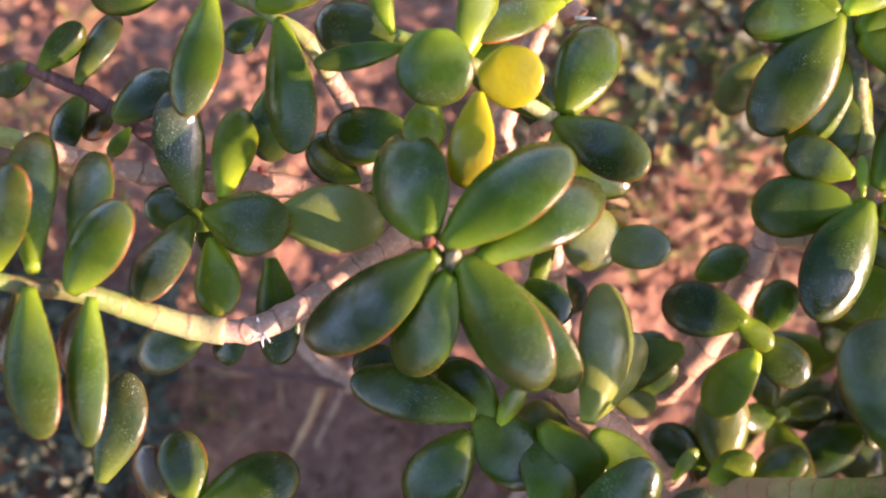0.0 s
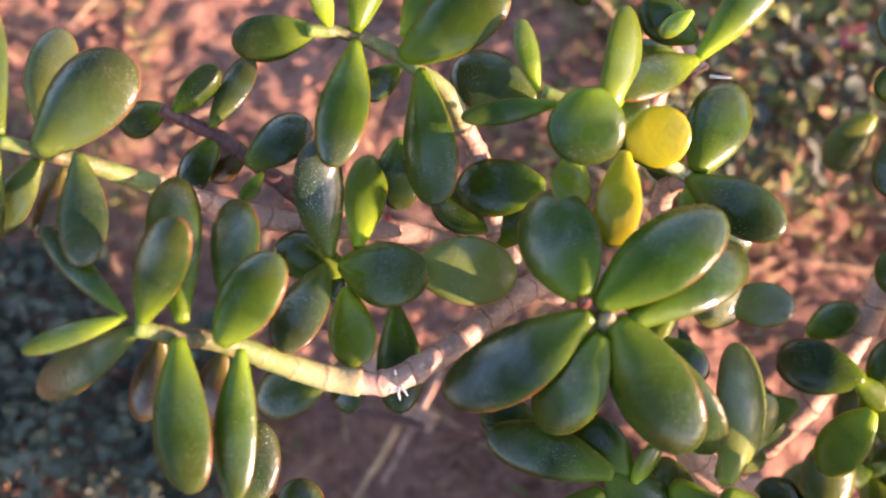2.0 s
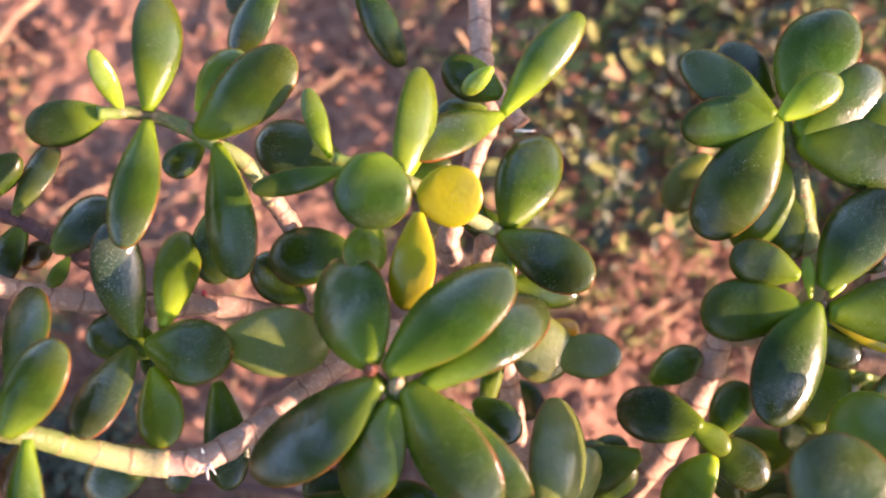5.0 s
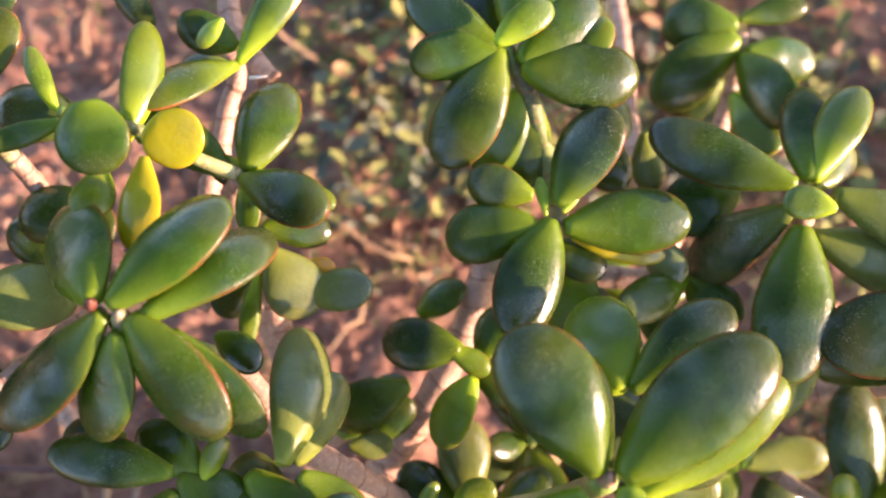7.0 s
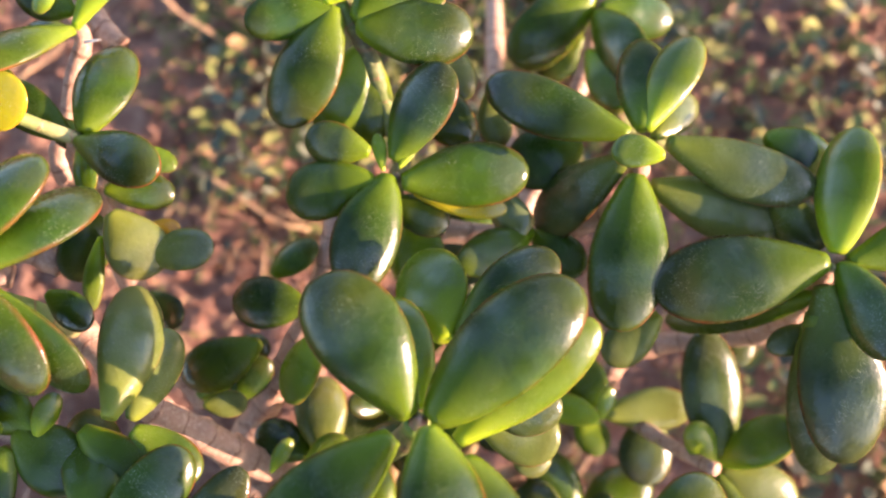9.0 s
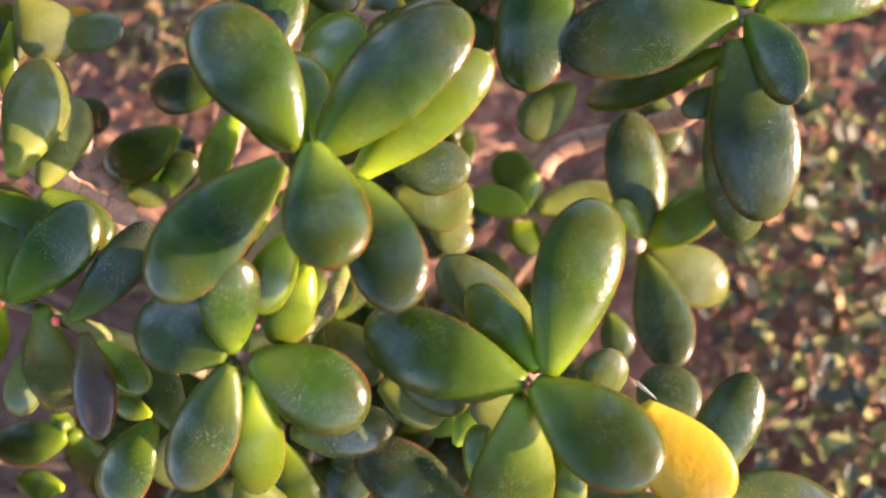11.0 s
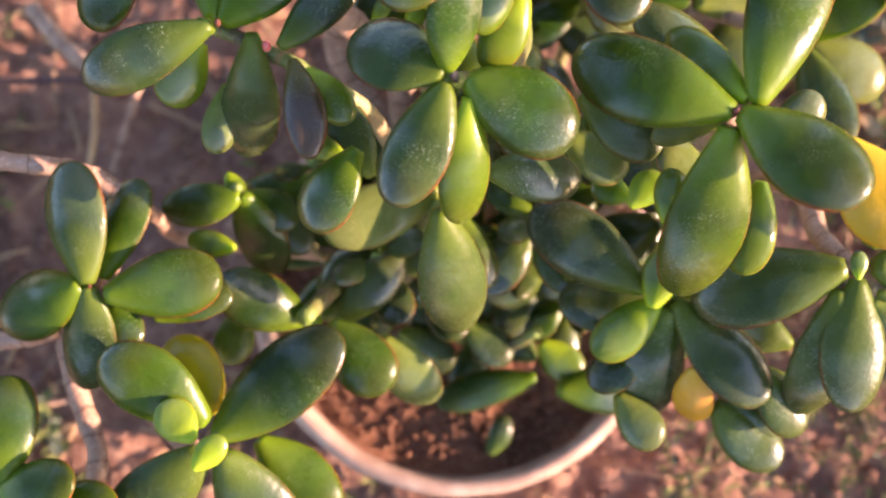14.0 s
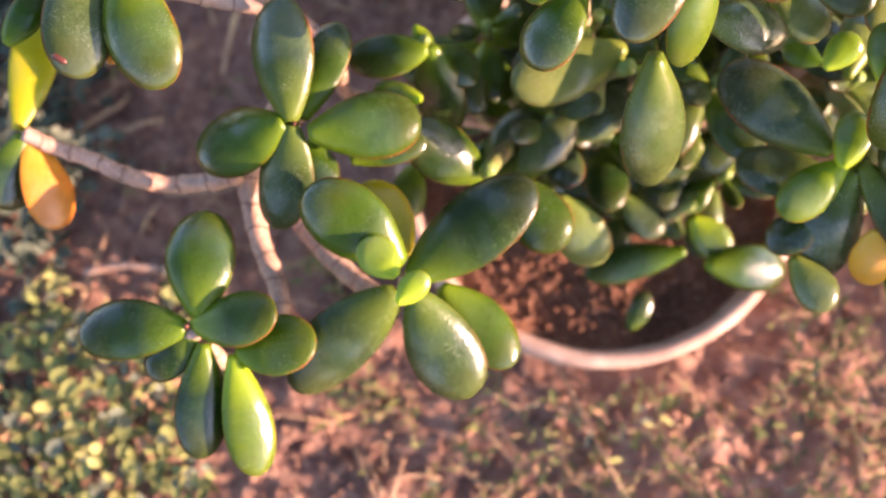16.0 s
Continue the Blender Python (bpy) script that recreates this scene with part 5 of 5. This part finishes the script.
leaf(b, (0.1157, -0.1070, 0.2533), (0.1186, -0.1491, 0.2023), 0.0301, (0.08, -0.06, 1.00), "k")
leaf(b, (0.1230, -0.0922, 0.2000), (0.1354, -0.1296, 0.1900), 0.0193, (0.27, -0.21, 0.94), "v")
leaf(b, (0.1368, -0.0954, 0.2569), (0.1757, -0.0999, 0.2398), 0.0227, (0.46, -0.24, 0.85), "k")
leaf(b, (0.2039, -0.1303, 0.2552), (0.2096, -0.1058, 0.2580), 0.0140, (-0.18, -0.07, 0.98), "b")
leaf(b, (0.1991, -0.1085, 0.2150), (0.2141, -0.0979, 0.2220), 0.0150, (-0.02, -0.28, 0.96), "l")
leaf(b, (0.2153, -0.1099, 0.2000), (0.2277, -0.0750, 0.2000), 0.0175, (0.05, -0.04, 1.00), "w")
leaf(b, (0.2274, -0.1107, 0.2389), (0.2093, -0.0926, 0.2468), 0.0180, (0.01, -0.03, 1.00), "w")
b = branch("wood", 0.004, 0.006, [(0.0062, -0.1773, 0.1950), (-0.0009, -0.1867, 0.1800), (-0.0260, -0.1620, 0.1600), (-0.0554, -0.1184, 0.1550), (-0.0676, -0.1098, 0.1600)])
leaf(b, (0.0069, -0.1779, 0.1982), (0.0664, -0.1421, 0.2028), 0.0342, (-0.30, -0.05, 0.95), "g")
leaf(b, (0.0045, -0.1710, 0.1994), (-0.0332, -0.1375, 0.2170), 0.0326, (-0.38, -0.03, 0.92), "g")
leaf(b, (0.0006, -0.1828, 0.1971), (-0.0507, -0.2193, 0.1771), 0.0320, (0.01, -0.49, 0.87), "k")
leaf(b, (0.0086, -0.1850, 0.1970), (0.0283, -0.2314, 0.1690), 0.0333, (0.02, -0.51, 0.86), "k")
leaf(b, (0.0207, -0.1797, 0.1729), (0.0509, -0.2184, 0.1610), 0.0279, (0.13, -0.04, 0.99), "v")
leaf(b, (0.0016, -0.1795, 0.2155), (-0.0111, -0.1621, 0.2156), 0.0177, (0.01, 0.00, 1.00), "l")
leaf(b, (0.0006, -0.1914, 0.2184), (0.0147, -0.1803, 0.2186), 0.0122, (0.12, -0.16, 0.98), "l")
leaf(b, (0.0062, -0.1665, 0.1875), (-0.0101, -0.1307, 0.1890), 0.0280, (-0.15, -0.11, 0.98), "y")
b = branch("wood", 0.004, 0.005, [(-0.0385, -0.1050, 0.2050), (-0.0305, -0.0900, 0.1920), (-0.0169, -0.0754, 0.2000)])
leaf(b, (-0.0365, -0.1072, 0.2177), (-0.0346, -0.0570, 0.2343), 0.0278, (-0.17, -0.22, 0.96), "k")
leaf(b, (-0.0324, -0.1037, 0.2083), (-0.0117, -0.0615, 0.2111), 0.0238, (-0.25, -0.20, 0.95), "v")
leaf(b, (-0.0297, -0.1129, 0.2169), (0.0197, -0.1107, 0.2117), 0.0303, (-0.40, -0.12, 0.91), "g")
leaf(b, (-0.0389, -0.1069, 0.2176), (-0.0812, -0.1140, 0.1998), 0.0302, (-0.28, -0.13, 0.95), "g")
leaf(b, (-0.0361, -0.1083, 0.2174), (-0.0504, -0.1471, 0.1878), 0.0254, (-0.07, -0.04, 1.00), "k")
leaf(b, (-0.0135, -0.1233, 0.2027), (0.0213, -0.1175, 0.2007), 0.0150, (0.04, -0.11, 0.99), "g")
leaf(b, (-0.0313, -0.1118, 0.2018), (-0.0238, -0.1340, 0.1980), 0.0157, (0.18, -0.23, 0.96), "g")
leaf(b, (0.0163, -0.1130, 0.1450), (0.0042, -0.1396, 0.1450), 0.0198, (0.29, -0.13, 0.95), "v")
b = branch("wood", 0.004, 0.006, [(-0.0911, -0.1890, 0.1970), (-0.0813, -0.2024, 0.1700), (-0.0640, -0.1956, 0.1600), (-0.0553, -0.1759, 0.1620), (-0.0620, -0.1469, 0.1600), (-0.0650, -0.1219, 0.1620), (-0.0605, -0.1071, 0.1680), (-0.0431, -0.0854, 0.1820), (-0.0245, -0.0731, 0.1960), (-0.0155, -0.0688, 0.2050)])
leaf(b, (-0.0863, -0.1848, 0.1981), (-0.0797, -0.1374, 0.1973), 0.0306, (0.09, -0.18, 0.98), "g")
leaf(b, (-0.0921, -0.1886, 0.1975), (-0.1415, -0.1851, 0.1902), 0.0275, (-0.15, -0.02, 0.99), "g")
leaf(b, (-0.0892, -0.1876, 0.1972), (-0.0509, -0.1880, 0.2092), 0.0249, (-0.31, 0.13, 0.94), "v")
leaf(b, (-0.0714, -0.2019, 0.1953), (-0.0362, -0.2007, 0.2000), 0.0280, (-0.14, 0.20, 0.97), "v")
leaf(b, (-0.0856, -0.1961, 0.1963), (-0.0938, -0.2450, 0.1810), 0.0239, (0.26, -0.33, 0.91), "g")
leaf(b, (-0.0734, -0.2024, 0.1955), (-0.0692, -0.2553, 0.1794), 0.0225, (0.30, -0.26, 0.92), "b")
leaf(b, (-0.0888, -0.1916, 0.1942), (-0.1121, -0.2067, 0.1901), 0.0183, (-0.20, -0.14, 0.97), "g")
b = branch("wood", 0.0035, 0.0045, [(-0.1614, -0.0896, 0.1890), (-0.1486, -0.0967, 0.1840), (-0.1351, -0.1020, 0.1780), (-0.1189, -0.1105, 0.1720), (-0.1020, -0.1148, 0.1660), (-0.0814, -0.1160, 0.1680), (-0.0673, -0.1145, 0.1710)])
leaf(b, (-0.1627, -0.0894, 0.1871), (-0.1759, -0.1212, 0.1753), 0.0243, (0.59, -0.32, 0.74), "g")
leaf(b, (-0.1607, -0.0911, 0.1857), (-0.1526, -0.1324, 0.1737), 0.0235, (0.59, -0.17, 0.79), "o")
leaf(b, (-0.1648, -0.0869, 0.1867), (-0.1497, -0.0332, 0.1910), 0.0216, (0.28, -0.12, 0.95), "y")
leaf(b, (-0.0989, -0.0399, 0.2408), (-0.0887, -0.0891, 0.2256), 0.0310, (-0.03, -0.30, 0.95), "v")
leaf(b, (-0.1158, -0.0308, 0.2419), (-0.1249, -0.0806, 0.2260), 0.0299, (0.17, -0.40, 0.90), "k")
leaf(b, (-0.1033, -0.0445, 0.2266), (-0.1122, -0.0723, 0.2176), 0.0101, (-0.02, -0.30, 0.95), "o")
leaf(b, (-0.1556, -0.0602, 0.2221), (-0.1395, -0.0390, 0.2233), 0.0150, (0.18, -0.20, 0.96), "g")
b = branch("wood", 0.0035, 0.0045, [(-0.1254, -0.0284, 0.2330), (-0.1005, -0.0387, 0.2300), (-0.0822, -0.0450, 0.2280), (-0.0644, -0.0496, 0.2240), (-0.0462, -0.0535, 0.2200), (-0.0314, -0.0580, 0.2120), (-0.0176, -0.0698, 0.2060)])
b = branch("red", 0.0016, 0.003, [(-0.1574, 0.0610, 0.0800), (-0.1344, 0.0577, 0.0800), (-0.1048, 0.0530, 0.0800), (-0.0786, 0.0492, 0.0800), (-0.0492, 0.0435, 0.0800), (-0.0242, 0.0391, 0.0750)])
b = branch("wood", 0.005, 0.005, [(-0.0984, 0.0984, 0.0800), (-0.0834, 0.0743, 0.0800), (-0.0680, 0.0570, 0.0800), (-0.0496, 0.0444, 0.0780)])
b = branch("wood", 0.003, 0.0045, [(-0.0200, -0.0669, 0.2000), (-0.0152, -0.0686, 0.1700), (-0.0080, -0.0708, 0.1300), (0.0750, -0.0850, 0.0900), (0.1000, -0.0900, 0.0400)])
b = branch("green", 0.003, 0.005, [(0.1613, -0.1417, 0.1100), (0.1463, -0.1422, 0.0900), (0.1400, -0.1100, 0.0600), (0.1300, -0.1000, 0.0300)])
leaf(b, (0.1687, -0.0824, 0.1320), (0.1508, -0.1032, 0.1276), 0.0186, (0.08, -0.47, 0.88), "g")
leaf(b, (0.1675, -0.1104, 0.1192), (0.1349, -0.1175, 0.1120), 0.0288, (-0.12, -0.37, 0.92), "k")
leaf(b, (0.1254, -0.1311, 0.1027), (0.1458, -0.1534, 0.0938), 0.0210, (0.26, -0.14, 0.96), "k")
leaf(b, (0.0896, -0.1275, 0.0893), (0.1151, -0.1507, 0.0834), 0.0229, (-0.04, -0.42, 0.91), "k")
leaf(b, (0.2022, -0.1025, 0.2050), (0.1875, -0.0912, 0.2050), 0.0148, (0.11, -0.29, 0.95), "b")
leaf(b, (0.1686, -0.1717, 0.0880), (0.2159, -0.1789, 0.0720), 0.0267, (-0.46, -0.09, 0.88), "g")
leaf(b, (0.1587, -0.1631, 0.0857), (0.1034, -0.1678, 0.0758), 0.0209, (-0.17, -0.03, 0.98), "g")
leaf(b, (0.1783, -0.1258, 0.0912), (0.1560, -0.1405, 0.0882), 0.0180, (-0.23, -0.16, 0.96), "g")
leaf(b, (0.1643, -0.1454, 0.0901), (0.1821, -0.1692, 0.0810), 0.0210, (-0.06, -0.40, 0.92), "b")
leaf(b, (0.1089, -0.1115, 0.0863), (0.1283, -0.1378, 0.0824), 0.0220, (0.35, -0.10, 0.93), "v")
leaf(b, (0.1612, -0.1522, 0.0750), (0.1416, -0.1334, 0.0792), 0.0181, (-0.10, -0.13, 0.99), "k")
leaf(b, (0.0896, -0.0994, 0.0861), (0.1110, -0.1287, 0.0841), 0.0246, (-0.08, -0.41, 0.91), "k")
leaf(b, (0.1897, -0.1041, 0.1170), (0.1674, -0.1249, 0.1123), 0.0206, (-0.10, -0.34, 0.94), "k")

b = branch("green", 0.0042, 0.0055, [(0.0030, 0.0705, 0.3215), (0.0100, 0.0690, 0.2950), (0.0323, 0.0630, 0.2500)])
bud(b, (0.0035, 0.0708, 0.3195), (0.1, 0.1, 1.0), 0.0062, NODE, "node")
b = branch("green", 0.0045, 0.0060, [(0.1660, -0.0060, 0.3140), (0.1560, -0.0090, 0.2750), (0.1200, -0.0100, 0.1900)])
bud(b, (0.1660, -0.0060, 0.3120), (0.1, 0.1, 1.0), 0.0062, NODE, "node")

# short inner shoots low in the pot
INNER = [(0.075, -0.075, 0.125), (0.105, -0.055, 0.14), (0.145, -0.06, 0.13), (0.185, -0.075, 0.135), (0.12, -0.10, 0.115), (0.165, -0.105, 0.12),
         (0.095, -0.115, 0.095), (0.135, -0.13, 0.085), (0.185, -0.125, 0.10), (0.06, -0.045, 0.15), (0.20, -0.045, 0.15), (0.14, -0.02, 0.15),
         (0.15, -0.035, 0.19), (0.20, -0.07, 0.185), (0.235, -0.10, 0.17), (0.11, -0.06, 0.185), (0.25, -0.13, 0.15), (0.165, -0.095, 0.175),
         (0.21, 0.02, 0.185), (0.16, 0.025, 0.18), (0.195, 0.055, 0.195), (0.24, -0.05, 0.165), (0.085, -0.10, 0.155), (0.22, 0.085, 0.19)]
for x, y, z in INNER:
    rng = random.Random(int(x * 1000) * 31 + int(-y * 1000))
    root = (0.6 * x + 0.4 * RIM_X, 0.6 * y + 0.4 * (RIM_Y + 0.01), RIM_Z - 0.025)
    b = branch("green", 0.0028, 0.0045, [(x, y, z), (0.8 * x + 0.2 * root[0], 0.8 * y + 0.2 * root[1], 0.55 * z + 0.45 * root[2]), root])
    first = rng.uniform(0, 1.5)
    for pair in range(3):
        for side in (0, 1):
            a = first + pair * 1.571 + side * 3.1416 + rng.uniform(-0.25, 0.25)
            size = (0.022, 0.038, 0.046)[pair] * rng.uniform(0.85, 1.15)
            rise = (0.55, 0.25, -0.05)[pair] + rng.uniform(-0.15, 0.15)
            low = z - 0.006 - 0.011 * pair
            start = (x + 0.003 * math.cos(a), y + 0.003 * math.sin(a), low)
            end = (x + size * math.cos(a), y + size * math.sin(a), low + size * rise)
            leaf(b, start, end, size * rng.uniform(0.5, 0.62), (-rise * math.cos(a), -rise * math.sin(a), 1.0), "k" if rng.random() < 0.5 else "v" if rng.random() < 0.5 else "g")

# buds at the shoots' tips and a few loose things
def lying_stick(name, label, radius, mat, points):
    path = smooth_path(points, 5)
    rng = random.Random(int(points[0][0] * 1e5))
    verts, faces = tube(path, lambda k, n: radius * (1.1 - 0.5 * k / n) * rng.uniform(0.85, 1.15), 8)
    ob = mesh_object(name, verts, faces, mat)
    set_uv(ob, [(0.0, 0.004 * (i // 8)) for i in range(len(verts))])
    tagged(ob, label, "twig", group="twigs lying on the earth")


def pale_sliver(parent, start, end):
    """A thin pale sliver: frayed fibre of a broken shoot, a spine, a dried stalk."""
    a, c = Vector(start), Vector(end)
    verts, faces = tube([a.lerp(c, u) for u in (0.0, 0.4, 0.8, 1.0)], lambda k, n: (0.0009, 0.0007, 0.0004, 0.0001)[k], 6)
    mesh_object("pale_sliver", [v - plant.location for v in verts], faces, SPINE, parent)


def scar(parent, start, end):
    """A dry brown scar on a leaf."""
    a, c = Vector(start), Vector(end)
    verts, faces = tube([a.lerp(c, u) for u in (0.0, 0.2, 0.5, 0.8, 1.0)], lambda k, n: (0.0004, 0.0016, 0.0012, 0.0014, 0.0004)[k], 8)
    mesh_object("scar", [v - plant.location for v in verts], faces, BUD, parent)


def pink_flower(at):
    rng = random.Random(3)
    pieces = [leaflet(rng, (at[0] + rng.uniform(-0.008, 0.008), at[1] + rng.uniform(-0.004, 0.004), at[2] + rng.uniform(0, 0.004)), 0.011, 0.3) for _ in range(7)]
    verts, faces = [], []
    for v, f in pieces:
        n = len(verts)
        verts += v
        faces += [tuple(i + n for i in face) for face in f]
    tagged(mesh_object("flower", verts, faces, PETAL), "small faded pink-red flower among the weeds", "flower")


def fallen_leaf(base, tip):
    ob = leaf(None, base, tip, 0.0135, (0.1, 0.1, 1.0), "k")
    ob.name = "fallen_leaf"
    ob.location = plant.location
    tagged(ob, "small fallen grey-green leaf lying on the potting soil", "leaf")



bud(b, (-0.0052, 0.0755, 0.3268), (0.2, 0.1, 1.0), 0.004, BUD)
bud(b, (0.2264, -0.0986, 0.2944), (0.2, 0.1, 1.0), 0.0025, BUD)
bud(b, (-0.0918, -0.1886, 0.1989), (0.2, 0.1, 1.0), 0.0025, BUD)
bud(b, (0.0426, -0.0324, 0.2904), (0.2, 0.1, 1.0), 0.0022, BUD)
bud(b, (0.0588, -0.0406, 0.2811), (0.2, 0.1, 1.0), 0.003, RED_BUD)
bud(b, (-0.0350, -0.1089, 0.2194), (0.2, 0.1, 1.0), 0.0015, BUD)
bud(b, (-0.0747, 0.1191, 0.2643), (0.2, 0.1, 1.0), 0.0022, RED_BUD)
bud(b, (0.1736, 0.1032, 0.2675), (0.01, 0.27, 1.0), 0.0029, NODE, "node")
bud(b, (0.2784, 0.0963, 0.2730), (-0.14, -0.12, 1.0), 0.0036, NODE, "node")
bud(b, (0.3501, 0.0376, 0.2631), (-0.25, -0.16, 1.0), 0.0036, NODE, "node")
bud(b, (0.1191, 0.1554, 0.0761), (0.27, 0.01, 1.0), 0.0038, NODE, "node")
bud(b, (0.2272, -0.0973, 0.2896), (0.18, 0.18, 1.0), 0.0033, NODE, "node")
bud(b, (0.2848, -0.1531, 0.2248), (0.02, -0.09, 1.0), 0.0032, NODE, "node")
bud(b, (0.2053, -0.1472, 0.1980), (0.08, 0.24, 1.0), 0.0036, NODE, "node")
bud(b, (0.1277, -0.0689, 0.2938), (-0.10, 0.29, 1.0), 0.0031, NODE, "node")
bud(b, (0.0065, -0.1767, 0.1953), (0.22, -0.13, 1.0), 0.0034, NODE, "node")
bud(b, (-0.0929, -0.1880, 0.1941), (0.27, -0.18, 1.0), 0.0036, NODE, "node")
pale_sliver(b, (-0.0691, 0.0519, 0.2859), (-0.0671, 0.0437, 0.2883))
pale_sliver(b, (-0.0691, 0.0519, 0.2859), (-0.0642, 0.0454, 0.2888))
pale_sliver(b, (-0.0691, 0.0519, 0.2859), (-0.0709, 0.0462, 0.2888))
pale_sliver(b, (-0.0691, 0.0519, 0.2859), (-0.0693, 0.0552, 0.2907))
pale_sliver(b, (0.0482, 0.2542, 0.2597), (0.0547, 0.2533, 0.2637))
pale_sliver(b, (0.0482, 0.2542, 0.2597), (0.0538, 0.2490, 0.2625))
pale_sliver(b, (0.0482, 0.2542, 0.2597), (0.0526, 0.2557, 0.2643))
# a pale spine on the stem
pale_sliver(b, (0.0528, 0.1753, 0.2877), (0.0604, 0.1733, 0.2918))
scar(b, (-0.1275, -0.0776, 0.2478), (-0.1219, -0.0817, 0.2472))
scar(b, (0.3938, 0.0518, 0.2745), (0.4017, 0.0489, 0.2740))
scar(b, (0.4012, 0.0342, 0.2745), (0.4057, 0.0411, 0.2745))
# stands for a dried flower stalk at the node
pale_sliver(b, (0.2704, -0.1028, 0.2700), (0.2750, -0.1109, 0.2760))
lying_stick("twig", "thin dry brown twig lying on the earth", 0.0022, WOOD, [(-0.0452, 0.0801, 0.0300), (-0.0554, 0.0581, 0.0260), (-0.0663, 0.0362, 0.0220), (-0.0785, 0.0126, 0.0160)])
lying_stick("twig", "broken pale twig stuck in the earth", 0.0022, STRAW, [(-0.0687, 0.0457, 0.0700), (-0.0786, 0.0286, 0.0450), (-0.0895, 0.0121, 0.0250), (-0.0975, -0.0033, 0.0120)])
lying_stick("dry_stalk", "dry yellowish weed stalk leaning over the earth", 0.0014, STRAW, [(0.0415, 0.3373, 0.0500), (0.0534, 0.3239, 0.0400), (0.0698, 0.3130, 0.0300), (0.0874, 0.3019, 0.0120)])
lying_stick("twig", "long dark twig lying on the earth", 0.002, WOOD, [(-0.1918, -0.1221, 0.0120), (-0.1669, -0.1211, 0.0140), (-0.1401, -0.1267, 0.0120), (-0.1126, -0.1266, 0.0100)])
lying_stick("twig", "thin dry brown twig lying on the earth", 0.0016, STRAW, [(0.0471, 0.2196, 0.0200), (0.0679, 0.2024, 0.0200), (0.0983, 0.1747, 0.0180), (0.1195, 0.1674, 0.0120)])
lying_stick("twig", "thin dry brown twig lying on the earth", 0.0016, STRAW, [(-0.2392, 0.3924, 0.0200), (-0.2657, 0.3618, 0.0200), (-0.2752, 0.3332, 0.0180), (-0.2989, 0.3044, 0.0120)])
pink_flower((0.2245, 0.3120, 0.0200))
fallen_leaf((0.1290, -0.1990, 0.0500), (0.1418, -0.1790, 0.0530))
